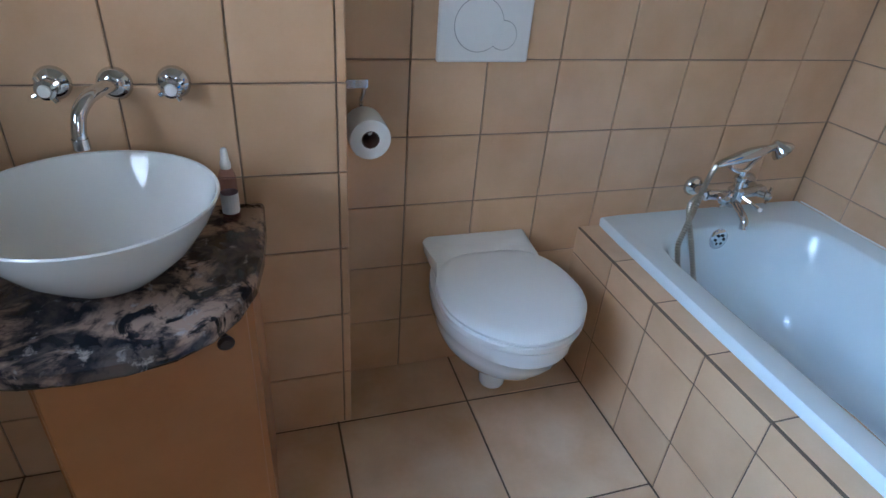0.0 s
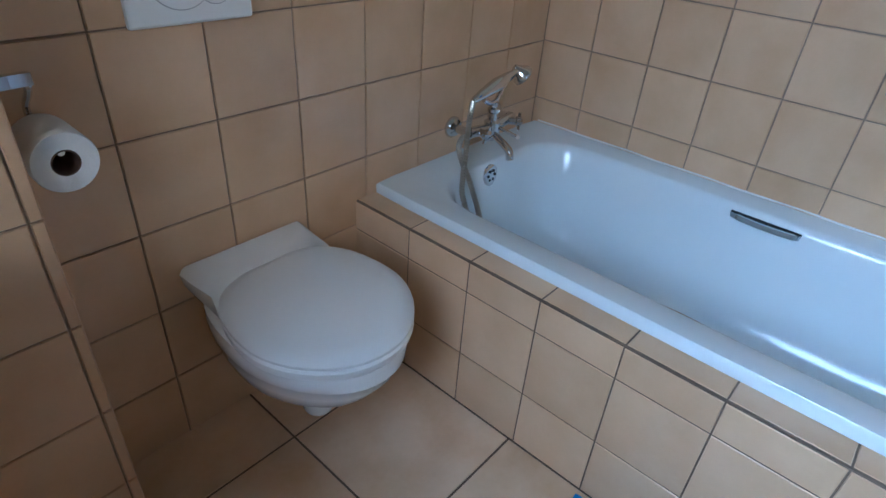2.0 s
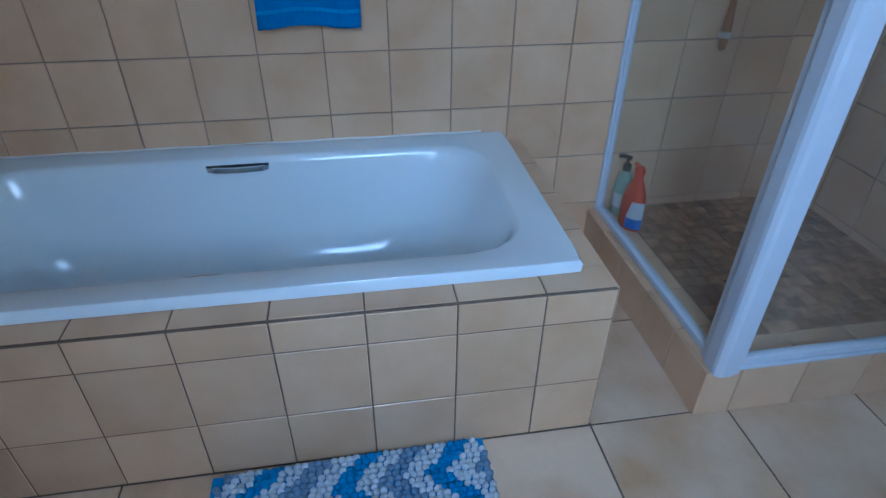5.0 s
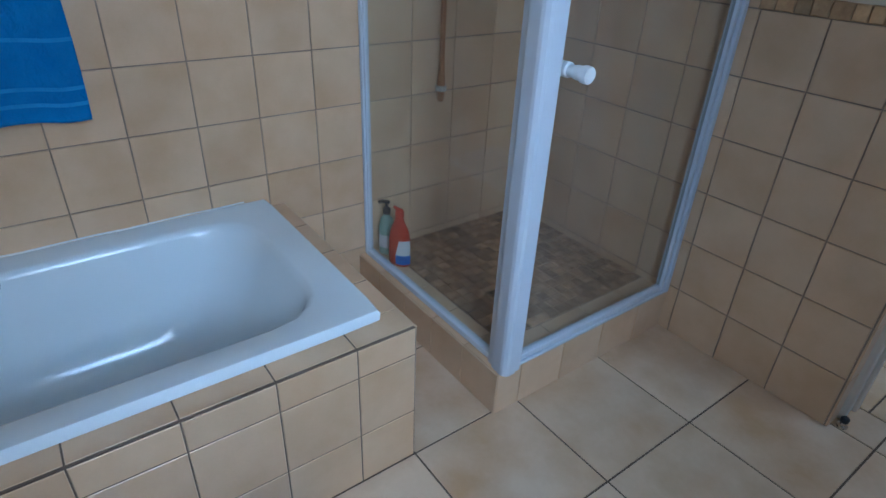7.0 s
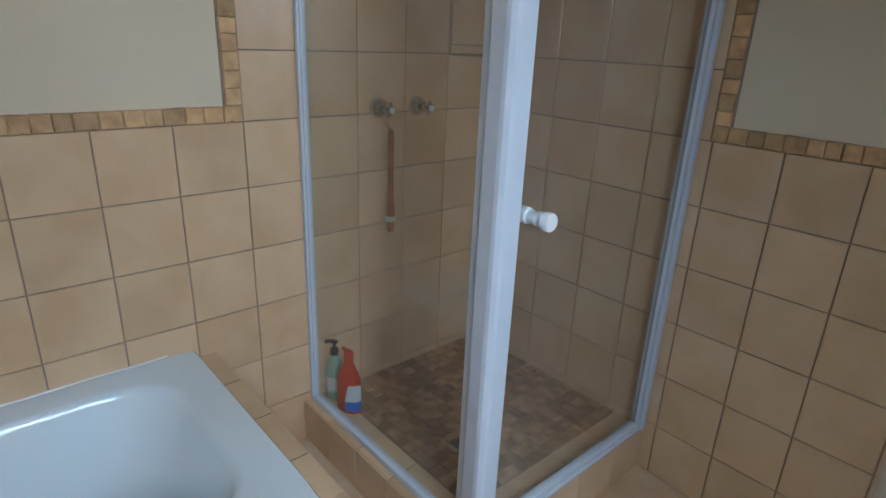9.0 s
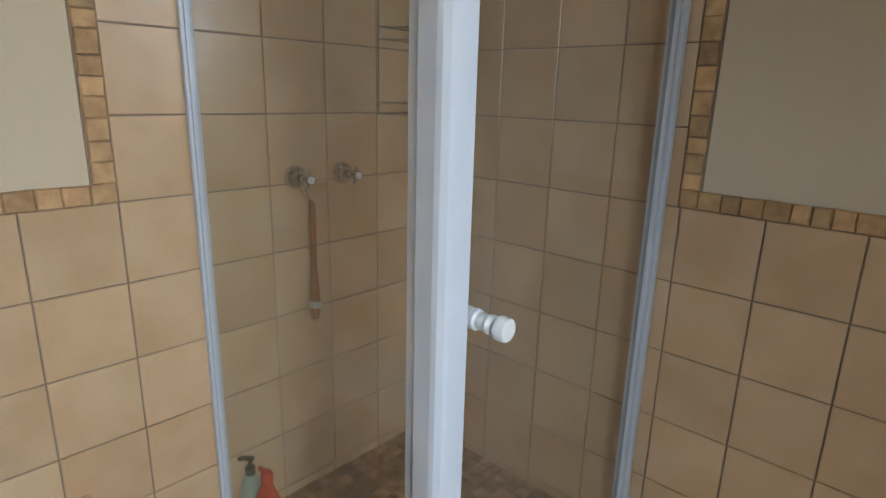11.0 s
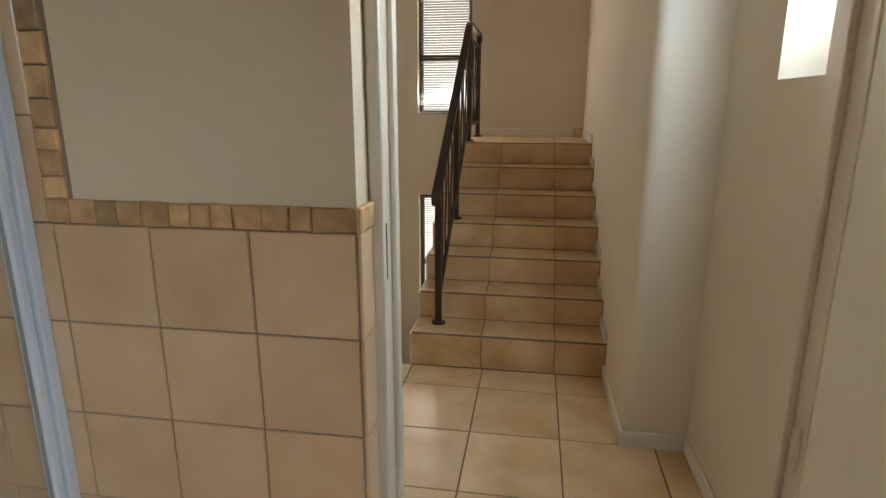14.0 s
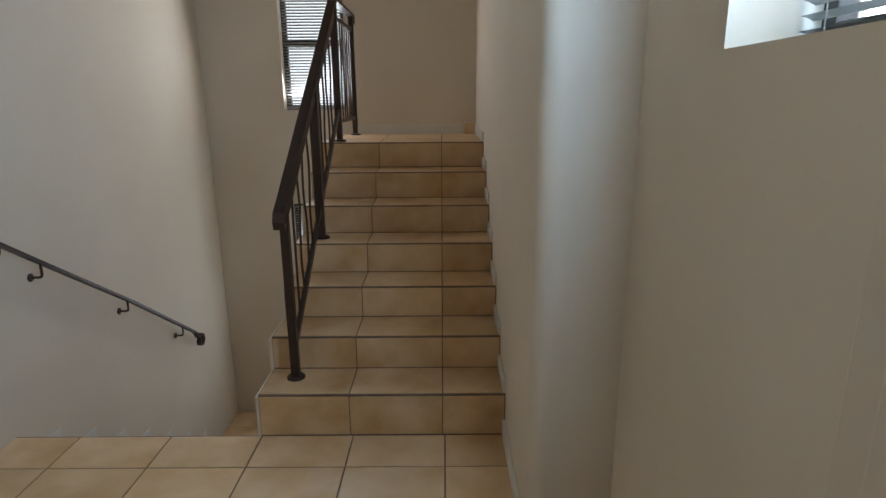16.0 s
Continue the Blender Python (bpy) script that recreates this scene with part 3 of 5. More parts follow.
skirting((RIGHT, -4.238, 0.0), (RIGHT + 0.012, -3.13, 0.07))
skirting((RIGHT, -4.25, 0.0), (SX0 + 0.012, -4.238, 0.07))
skirting((SX0, EDGE, 0.0), (SX0 + 0.012, -4.25, 0.07))
skirting((SX0 + 0.012, BACK, LAND), (SX1, BACK + 0.012, LAND + 0.07))
for k in range(7):
    z, y = RISE1 + RISE * k, EDGE - TREAD * k
    skirting((SX0, y - (TREAD if k < 6 else 0.88), z), (SX0 + 0.010, y + 0.002, z + 0.062), "stepped cream skirting beside the stairs")
for k in range(7):
    z, y = -0.174 - RISE * k, EDGE - TREAD * k
    skirting((LEFT - 0.010, y - TREAD, z), (LEFT, y, z + 0.07), "stepped cream skirting beside the stairs")
tagged(part("stone_block", new_box((SX0 + 0.012, BACK + 0.012, LAND + 0.002), (SX0 + 0.09, BACK + 0.11, LAND + 0.085), 0.003), STAIR_TILE), "small tiled upstand in the landing corner", "tile upstand", kind="structure")

# ---- outdoors ----
setting("ground", new_box((-400, -400, -3.1), (400, 400, -2.75)), EARTH, "dry garden ground outside the windows", "ground")


def glow(name, strength):
    m = bpy.data.materials.new(name)
    m.use_nodes = True
    n = m.node_tree.nodes
    n.remove(n["Principled BSDF"])
    e = n.new("ShaderNodeEmission")
    e.inputs["Color"].default_value, e.inputs["Strength"].default_value = (0.92, 0.96, 1.0, 1), strength
    m.node_tree.links.new(e.outputs[0], n["Material Output"].inputs["Surface"])
    return m


setting("backdrop", new_box((-9, -13.2, -2.74), (6, -13.0, 7)), glow("bright_haze", 1.7), "bright hazy distance outside the stair windows", "backdrop")
setting("backdrop_hall", new_box((-10.2, -22, -2.74), (-10.0, 4, 9)), glow("glaring_haze", 11.0), "bright hazy distance outside the hall window", "backdrop")

# ---- windows ----
def window_y(name, x0, x1, z0, z1, y, bars, label, slat_material, out=-1):
    """A window in a wall that faces along y: frame, panes and a venetian blind."""
    w = tagged(part(name, new_box((x0, y - 0.02, z0), (x0 + 0.035, y + 0.02, z1), 0.003), BRONZE_FRAME), label, "window", kind="structure")
    part("window_frame", new_box((x1 - 0.035, y - 0.02, z0), (x1, y + 0.02, z1), 0.003), BRONZE_FRAME, w)
    part("window_frame", new_box((x0, y - 0.02, z0), (x1, y + 0.02, z0 + 0.035), 0.003), BRONZE_FRAME, w)
    part("window_frame", new_box((x0, y - 0.02, z1 - 0.035), (x1, y + 0.02, z1), 0.003), BRONZE_FRAME, w)
    for b in bars:
        part("glazing_bar", new_box((x0, y - 0.022, b - 0.025), (x1, y + 0.022, b + 0.025), 0.003), BRONZE_FRAME, w)
    p = part("pane", new_box((x0 + 0.03, y - 0.002, z0 + 0.03), (x1 - 0.03, y + 0.002, z1 - 0.03)), WINDOW_GLASS, w)
    p.visible_shadow = False


def blind(along, a0, a1, z0, z1, depth, label, material, tilt=18, pitch=0.021):
    """A venetian blind hanging along x or y at depth, each slat a piece."""
    b = thing("venetian_blind", label, "blind")
    L = a1 - a0
    bm = bmesh.new()
    rows = [[bm.verts.new((s * L / 2, t, 0.0016 * (1 - (t / 0.0125) ** 2) + o)) for t in (-0.0125, -0.006, 0, 0.006, 0.0125)] for s in (-1, 1) for o in (0,)]
    rows2 = [[bm.verts.new((s * L / 2, t, 0.0016 * (1 - (t / 0.0125) ** 2) - 0.0006)) for t in (-0.0125, -0.006, 0, 0.006, 0.0125)] for s in (-1, 1)]
    for p, q in ((rows[0], rows[1]), (rows2[0], rows2[1])):
        for i in range(4):
            bm.faces.new((p[i], p[i + 1], q[i + 1], q[i]))
    me = mesh_of(bm, "slat", material)
    turn = pose(0, 0, 0, tilt, 0, 0) if along == "x" else pose(0, 0, 0, 0, 0, 90) @ pose(0, 0, 0, tilt, 0, 0)
    z = z0 + 0.02
    while z < z1 - 0.03:
        o = new("slat", me)
        o.parent = b
        mid = (a0 + a1) / 2
        o.matrix_basis = Matrix.Translation((mid, depth, z) if along == "x" else (depth, mid, z)) @ turn
        z += pitch
    for z in (z0, z1 - 0.03):
        lo, hi = ((a0, depth - 0.014, z), (a1, depth + 0.014, z + 0.016)) if along == "x" else ((depth - 0.014, a0, z), (depth + 0.014, a1, z + 0.016))
        part("rail", new_box(lo, hi, 0.003), material, b)
    for f in (0.14, 0.86):
        a = a0 + L * f
        lo, hi = ((a - 0.001, depth + 0.0135, z0), (a + 0.001, depth + 0.0155, z1 - 0.02)) if along == "x" else ((depth + 0.0135, a - 0.001, z0), (depth + 0.0155, a + 0.001, z1 - 0.02))
        part("cord", new_box(lo, hi), material, b)
    return b


window_y("window_1", WX0, WX1, 1.305, 2.42, BACK - 0.10, [1.79], "tall dark-framed landing window with a blind", DARK_SLAT)
window_y("window_2", WX0, WX1, -0.75, 0.575, BACK - 0.10, [-0.1], "tall dark-framed stairwell window with a blind", DARK_SLAT)
blind("x", WX0 + 0.012, WX1 - 0.012, 1.31, 2.41, BACK - 0.05, "grey venetian blind half open in the landing window", DARK_SLAT, tilt=24)
blind("x", WX0 + 0.012, WX1 - 0.012, -0.74, 0.565, BACK - 0.05, "grey venetian blind half open in the stairwell window", DARK_SLAT, tilt=30)


def window_x(name, y0, y1, z0, z1, x, label, material, bar=None):
    w = tagged(part(name, new_box((x - 0.02, y0, z0), (x + 0.02, y0 + 0.04, z1), 0.003), material), label, "window", kind="structure")
    part("window_frame", new_box((x - 0.02, y1 - 0.04, z0), (x + 0.02, y1, z1), 0.003), material, w)
    part("window_frame", new_box((x - 0.02, y0, z0), (x + 0.02, y1, z0 + 0.04), 0.003), material, w)
    part("window_frame", new_box((x - 0.02, y0, z1 - 0.04), (x + 0.02, y1, z1), 0.003), material, w)
    if bar:
        part("glazing_bar", new_box((x - 0.02, y0, bar - 0.02), (x + 0.02, y1, bar + 0.02), 0.003), material, w)
    p = part("pane", new_box((x - 0.002, y0 + 0.035, z0 + 0.035), (x + 0.002, y1 - 0.035, z1 - 0.035)), WINDOW_GLASS, w)
    p.visible_shadow = False


window_x("window_3", -3.82, -3.25, 1.457, 2.25, RIGHT - 0.19, "small dark-framed hall window with a grey blind", BRONZE_FRAME)
blind("y", -3.805, -3.265, 1.46, 2.24, RIGHT - 0.135, "grey venetian blind half open in the hall window", SLAT, tilt=-20, pitch=0.026)
window_x("window_4", -1.60, -0.80, 1.2, 2.1, -2.76, "bathroom window with a plain frame", BRONZE_FRAME, 1.75)

# ---- doorway: frame and open leaf ----
door_frame = tagged(part("door_frame", new_box((-1.522, -3.132, 0), (-1.503, -3.022, 2.08), 0.004), PAINT), "white painted door frame with a steel strike plate", "door frame", kind="structure")
part("frame_moulding", new_box((-1.534, -3.120, 0), (-1.520, -3.086, 2.07), 0.006), PAINT, door_frame)
part("frame_moulding", new_box((-1.528, -3.034, 0), (-1.501, -3.012, 2.08), 0.006), PAINT, door_frame)
part("jamb", new_box((-2.335, -3.18, 0), (-2.302, -3.03, 2.08), 0.004), PAINT, door_frame)
part("frame_moulding", new_box((-2.304, -3.125, 0), (-2.288, -3.085, 2.07), 0.006), PAINT, door_frame)
part("head", new_box((-2.302, -3.132, 2.04), (-1.522, -3.03, 2.08), 0.004), PAINT, door_frame)
strike = part("strike_plate", new_box((-1.5245, -3.052, 1.06), (-1.5215, -3.028, 1.17), 0.001), CHROME, door_frame, "brushed steel strike plate")
part("latch_hole", new_box((-1.5250, -3.046, 1.12), (-1.5240, -3.034, 1.15)), DARK, strike)
door = thing("door_1", "plain white painted door leaf standing open", "door")
door["kind"] = "structure"
part("leaf", new_box((-2.345, -3.045, 0.012), (-2.305, -2.29, 2.035), 0.004), LIT_DOOR_PAINT, door)
for z in (0.22, 0.72, 1.80):
    part("hinge", lathe(bmesh.new(), [(0.007, 0), (0.007, 0.09)], Matrix.Translation((-2.298, -3.052, z)), 10), PAINT, door, "painted steel hinge")
for x in (-2.372, -2.297):
    h = part("door_handle", lathe(bmesh.new(), [(0.024, 0), (0.024, 0.008), (0.01, 0.010), (0.01, 0.04)], axis((-2.345 if x < -2.32 else -2.305, -2.36, 1.03), (-1 if x < -2.32 else 1, 0, 0)), 16), CHROME, door)
    part("lever", tube(bmesh.new(), [(x - 0.008 if x < -2.32 else x + 0.03, -2.36, 1.03), (x - 0.008 if x < -2.32 else x + 0.03, -2.47, 1.03)], 0.008), CHROME, h)


# ---- bath ----
def rounded(cx, cy, hx, hy, r, z, n=96):
    """A rounded rectangle, its points at even angles round the middle."""
    out = []
    for i in range(n):
        a = 2 * math.pi * (i + 0.5) / n
        dx, dy = math.cos(a), math.sin(a)
        t0, t1 = 0.0, hx + hy
        for _ in range(40):
            t = (t0 + t1) / 2
            qx, qy = max(abs(dx * t) - (hx - r), 0), max(abs(dy * t) - (hy - r), 0)
            inside = math.hypot(qx, qy) <= r and abs(dx * t) <= hx and abs(dy * t) <= hy
            t0, t1 = (t, t1) if inside else (t0, t)
        out.append((cx + dx * t0, cy + dy * t0, z))
    return out


bath = thing("bathtub", "white enamelled built-in bath set in a tiled surround", "bathtub")
cx, cy = -0.399, -0.868
rings = [rounded(cx, cy, 0.391, 0.858, 0.012, 0.469), rounded(cx, cy, 0.393, 0.860, 0.014, 0.492), rounded(cx, cy, 0.388, 0.855, 0.014, 0.500),
         rounded(cx - 0.004, cy - 0.012, 0.315, 0.755, 0.15, 0.4985), rounded(cx - 0.004, cy - 0.012, 0.306, 0.746, 0.15, 0.493), rounded(cx - 0.004, cy - 0.012, 0.297, 0.735, 0.15, 0.475),
         rounded(cx - 0.004, cy + 0.004, 0.278, 0.700, 0.15, 0.36), rounded(cx - 0.004, cy + 0.022, 0.262, 0.655, 0.16, 0.24), rounded(cx - 0.004, cy + 0.034, 0.235, 0.615, 0.16, 0.165),
         rounded(cx - 0.004, cy + 0.04, 0.19, 0.56, 0.15, 0.128), rounded(cx - 0.004, cy + 0.04, 0.10, 0.40, 0.10, 0.118)]
part("tub", loft(bmesh.new(), rings, cap0=False), ENAMEL, bath, smooth=True)
# overflow, plug hole, grip
ov = part("overflow", lathe(bmesh.new(), [(0.034, 0), (0.034, 0.004), (0.027, 0.008), (0.010, 0.008)], axis((-0.438, -0.1455, 0.462), (0, -1, 0.1)), 24), CHROME, bath, "chrome overflow rosette", True)
for k in range(6):
    a = k * math.pi / 3
    part("overflow_hole", lathe(bmesh.new(), [(0.005, 0), (0.005, 0.0015)], axis((-0.438 + 0.016 * math.cos(a), -0.1537, 0.463 + 0.016 * math.sin(a)), (0, -1, 0.1)), 10), DARK, ov)
part("plug_hole", lathe(bmesh.new(), [(0.032, 0), (0.030, 0.003), (0.012, 0.002)], Matrix.Translation((-0.394, -0.45, 0.118)), 20), CHROME, bath)
grip = part("grip", tube(bmesh.new(), bend([(-0.106, -0.772, 0.466), (-0.120, -0.80, 0.468), (-0.127, -0.86, 0.469), (-0.120, -0.93, 0.468), (-0.106, -0.952, 0.466)]), 0, flat=(0.004, 0.0075)), CHROME, bath, "flat chrome grip")
part("grip_recess", new_box((-0.1075, -0.956, 0.458), (-0.103, -0.768, 0.478), 0.001), DARK, bath)
part("grip", tube(bmesh.new(), bend([(-0.700, -0.772, 0.468), (-0.690, -0.80, 0.470), (-0.686, -0.86, 0.471), (-0.690, -0.93, 0.470), (-0.700, -0.952, 0.468)]), 0, flat=(0.003, 0.006)), CHROME, bath, "flat chrome grip")
part("sealant", tube(bmesh.new(), [(-0.008, -0.03 - 0.09 * k, 0.503 + 0.0015 * math.sin(k * 2.1)) for k in range(19)], 0.003, 6), PLASTIC, bath)

# ---- bath mixer with hand shower ----
mixer = thing("bath_mixer", "chrome wall-mounted bath mixer with hand shower on its cradle", "tap")
for x in (-0.472, -0.262):
    part("wall_rosette", lathe(bmesh.new(), [(0.033, 0), (0.033, 0.006), (0.026, 0.016), (0.013, 0.02), (0.013, 0.055), (0.018, 0.056), (0.018, 0.075), (0.004, 0.078)], axis((x, -0.009, 0.585), (0, -1, 0)), 20), CHROME, mixer, smooth=True)
body = part("mixer_body", tube(bmesh.new(), bend([(-0.472, -0.075, 0.585), (-0.42, -0.08, 0.582), (-0.370, -0.085, 0.580), (-0.32, -0.08, 0.582), (-0.262, -0.075, 0.585)]), 0.0165, 12), CHROME, mixer, smooth=True)
part("valve_column", lathe(bmesh.new(), [(0.016, -0.038), (0.025, -0.025), (0.027, 0.0), (0.025, 0.02), (0.016, 0.028), (0.014, 0.048), (0.019, 0.052), (0.019, 0.062), (0.012, 0.068), (0.012, 0.082)], Matrix.Translation((-0.370, -0.085, 0.580)), 18), CHROME, mixer, smooth=True)
sp = part("spout", tube(bmesh.new(), bend([(-0.372, -0.09, 0.565), (-0.378, -0.12, 0.556), (-0.386, -0.155, 0.545), (-0.391, -0.175, 0.535), (-0.393, -0.182, 0.512)]), 0.0125, 12), CHROME, mixer, smooth=True)
part("diverter_lever", tube(bmesh.new(), [(-0.36, -0.10, 0.585), (-0.345, -0.13, 0.573), (-0.330, -0.152, 0.562)], 0.006), CHROME, mixer)
part("lever_tip", lathe(bmesh.new(), [(0.004, 0), (0.008, 0.003), (0.008, 0.009), (0.004, 0.012)], axis((-0.330, -0.152, 0.562), (0.4, -0.7, -0.1)), 10), CERAMIC, sp)
for x, d in ((-0.435, 1), (-0.285, -1)):
    way = Vector((-0.1 if d > 0 else 0.75, -1, 0)).normalized()
    root = Vector((x, -0.083, 0.583))
    h = part("cross_handle", lathe(bmesh.new(), [(0.012, 0), (0.012, 0.026), (0.016, 0.029), (0.016, 0.043), (0.006, 0.048)], axis(root, way), 14), CHROME, mixer, smooth=True)
    c = root + way * 0.037
    across = way.cross(Vector((0, 0, 1)))
    for a in (0.4, 1.97):
        q = (across * math.cos(a) + Vector((0, 0, math.sin(a)))) * 0.027
        part("spoke", tube(bmesh.new(), [c - q, c + q], 0.0045, 8), CHROME, h)
cradle = part("cradle", tube(bmesh.new(), bend([(-0.425, -0.085, 0.680), (-0.395, -0.085, 0.664), (-0.365, -0.085, 0.664), (-0.343, -0.085, 0.690), (-0.325, -0.085, 0.708)]), 0.008, 10), CHROME, mixer, smooth=True)
hand = part("hand_shower", lathe(bmesh.new(), [(0.008, 0), (0.011, 0.01), (0.013, 0.03), (0.018, 0.075), (0.021, 0.11), (0.016, 0.16), (0.011, 0.19), (0.013, 0.20), (0.010, 0.215)], axis((-0.484, -0.09, 0.690), (0.96, 0, 0.24)), 16), CHROME, mixer, smooth=True)
part("spray_head", lathe(bmesh.new(), [(0.008, -0.018), (0.014, -0.008), (0.033, 0.016), (0.034, 0.026), (0.028, 0.030)], axis((-0.276, -0.092, 0.742), (0.55, -0.45, -0.62)), 20), CHROME, hand, smooth=True)


def hose(pts, parent):
    fine = bend(pts, 60)
    line, run = [fine[0]], 0.0
    for p, q in zip(fine, fine[1:]):
        run += (q - p).length
        if run > 0.0036:
            line.append(q)
            run = 0.0
    bm = bmesh.new()
    up = Vector((0, 0, 1))
    rings = []
    for i, p in enumerate(line):
        d = (line[min(i + 1, len(line) - 1)] - line[max(i - 1, 0)]).normalized()
        side = d.cross(Vector((0, 1, 0.01))).normalized()
        top = side.cross(d)
        r = 0.0092 if i % 2 else 0.0066
        rings.append([p + side * r * math.cos(k * math.pi / 4) + top * r * math.sin(k * math.pi / 4) for k in range(8)])
    loft(bm, rings)
    return part("hose", bm, HOSE, parent, "ribbed steel hose")


hose([(-0.486, -0.092, 0.688), (-0.506, -0.104, 0.670), (-0.532, -0.120, 0.632), (-0.568, -0.147, 0.564), (-0.603, -0.172, 0.516), (-0.630, -0.202, 0.466), (-0.612, -0.262, 0.345), (-0.52, -0.335, 0.205), (-0.45, -0.30, 0.165),
      (-0.48, -0.245, 0.235), (-0.530, -0.212, 0.335), (-0.556, -0.190, 0.430), (-0.567, -0.164, 0.500), (-0.561, -0.130, 0.537), (-0.543, -0.100, 0.566), (-0.510, -0.084, 0.582), (-0.480, -0.080, 0.578)], mixer)

# ---- toilet ----
toilet = thing("toilet", "white wall-hung toilet with the lid closed", "toilet", at=(-1.20, 0, 0))


def egg(back, front, half, z, n=48, flat=0.0):
    """An outline blunt at the back and round in front, along -y."""
    out = []
    mid, L = (back + front) / 2, (back - front) / 2
    for i in range(n):
        a = 2 * math.pi * i / n
        y, x = math.cos(a), math.sin(a)
        k = 1.0 - 0.13 * max(-y, 0) ** 2
        e = 0.62 if y > 0 and flat else 0.92
        out.append((half * k * math.copysign(abs(x) ** e, x), mid + L * math.copysign(abs(y) ** (0.9 if y > 0 else 1.0), y), z))
    return out


bowl = [egg(-0.12, -0.23, 0.045, 0.200), egg(-0.04, -0.285, 0.078, 0.206), egg(-0.009, -0.338, 0.106, 0.224, flat=1), egg(-0.009, -0.392, 0.136, 0.255, flat=1), egg(-0.009, -0.442, 0.160, 0.300, flat=1),
        egg(-0.009, -0.476, 0.176, 0.350, flat=1), egg(-0.009, -0.486, 0.181, 0.378, flat=1), egg(-0.009, -0.493, 0.184, 0.384, flat=1), egg(-0.009, -0.496, 0.185, 0.410, flat=1), egg(-0.009, -0.493, 0.183, 0.425, flat=1), egg(-0.009, -0.480, 0.172, 0.430, flat=1)]
part("bowl", loft(bmesh.new(), bowl), CERAMIC, toilet, smooth=True)
part("drain_cover", lathe(bmesh.new(), [(0.034, 0), (0.038, 0.010), (0.042, 0.06)], Matrix.Translation((-0.005, -0.265, 0.132)), 20), CERAMIC, toilet, smooth=True)
deck = [[(x * 0.90, y, z) for x, y in pts] for z, pts in (
    (0.385, [(-0.150, -0.009), (-0.150, -0.09), (-0.140, -0.17), (0, -0.21), (0.140, -0.17), (0.150, -0.09), (0.150, -0.009)]),
    (0.430, [(-0.172, -0.009), (-0.173, -0.08), (-0.176, -0.16), (0, -0.21), (0.176, -0.16), (0.173, -0.08), (0.172, -0.009)]),
    (0.462, [(-0.179, -0.009), (-0.176, -0.06), (-0.168, -0.125), (0, -0.165), (0.168, -0.125), (0.174, -0.06), (0.177, -0.009)]),
    (0.474, [(-0.172, -0.010), (-0.166, -0.05), (-0.150, -0.095), (0, -0.118), (0.150, -0.095), (0.164, -0.05), (0.170, -0.010)]),
    (0.480, [(-0.160, -0.012), (-0.152, -0.040), (-0.120, -0.068), (0, -0.080), (0.120, -0.068), (0.152, -0.040), (0.160, -0.012)]))]
part("rear_deck", loft(bmesh.new(), deck), CERAMIC, toilet, smooth=True)
seat = [egg(-0.105, -0.497, 0.186, 0.431, flat=1), egg(-0.103, -0.500, 0.188, 0.437, flat=1), egg(-0.103, -0.500, 0.188, 0.449, flat=1), egg(-0.106, -0.496, 0.184, 0.453, flat=1)]
part("seat", loft(bmesh.new(), seat), PLASTIC, toilet, smooth=True)
lid = [egg(-0.104, -0.496, 0.184, 0.455, flat=1), egg(-0.101, -0.500, 0.188, 0.459, flat=1), egg(-0.101, -0.500, 0.188, 0.466, flat=1), egg(-0.108, -0.490, 0.179, 0.474, flat=1), egg(-0.125, -0.470, 0.162, 0.478, flat=1), egg(-0.18, -0.40, 0.10, 0.481, flat=1)]
part("lid", loft(bmesh.new(), lid), PLASTIC, toilet, smooth=True)

# flush plate
plate = thing("flush_plate", "white dual-button flush plate on the tiled wall", "flush plate", at=(-1.2375, -0.008, 1.054))
part("plate", new_box((-0.1195, -0.014, -0.082), (0.1195, 0.0, 0.082), 0.006), PLASTIC, plate)


def ring_button(name, x, z, r, parent):
    m = axis((x, -0.014, z), (0, -1, 0))
    part(name, lathe(bmesh.new(), [(r - 0.0025, 0), (r - 0.0025, 0.0018), (r - 0.006, 0.0026), (0.002, 0.0020)], m, 40), PLASTIC, parent, smooth=True)
    # raised grey ring; the shade of the gap is put into its colour
    part("button_gap", lathe(bmesh.new(), [(r - 0.0006, 0), (r - 0.0006, 0.0005), (r - 0.003, 0.0006)], m, 40), DARK_SLAT, parent)


ring_button("large_button", -0.018, 0.006, 0.064, plate)
ring_button("small_button", 0.046, -0.017, 0.036, plate)

# toilet roll on its holder
holder = thing("toilet_roll_holder", "chrome toilet roll holder on the tiled return", "roll holder")
part("wall_plate", new_box((-1.5985, -0.140, 0.925), (-1.591, -0.104, 0.977), 0.003), CHROME, holder)
part("arm", tube(bmesh.new(), [(-1.594, -0.122, 0.951), (-1.570, -0.120, 0.951), (-1.541, -0.118, 0.951)], 0, flat=(0.0055, 0.009)), CHROME, holder)
part("hanger", tube(bmesh.new(), bend([(-1.547, -0.117, 0.951), (-1.548, -0.110, 0.930), (-1.547, -0.075, 0.905), (-1.544, -0.052, 0.885), (-1.541, -0.046, 0.860), (-1.541, -0.056, 0.849), (-1.541, -0.150, 0.848)], 5), 0.0055, 8), CHROME, holder, smooth=True)
roll = thing("toilet_roll", "white toilet paper roll with a brown core", "toilet roll", at=(-1.541, -0.062, 0.835))
part("paper", lathe(bmesh.new(), [(0.0205, 0), (0.046, 0), (0.0475, 0.003), (0.0475, 0.095), (0.046, 0.098), (0.0205, 0.098)], axis((0, 0, 0), (0, -1, 0)), 40, False, False), PAPER, roll, smooth=True)
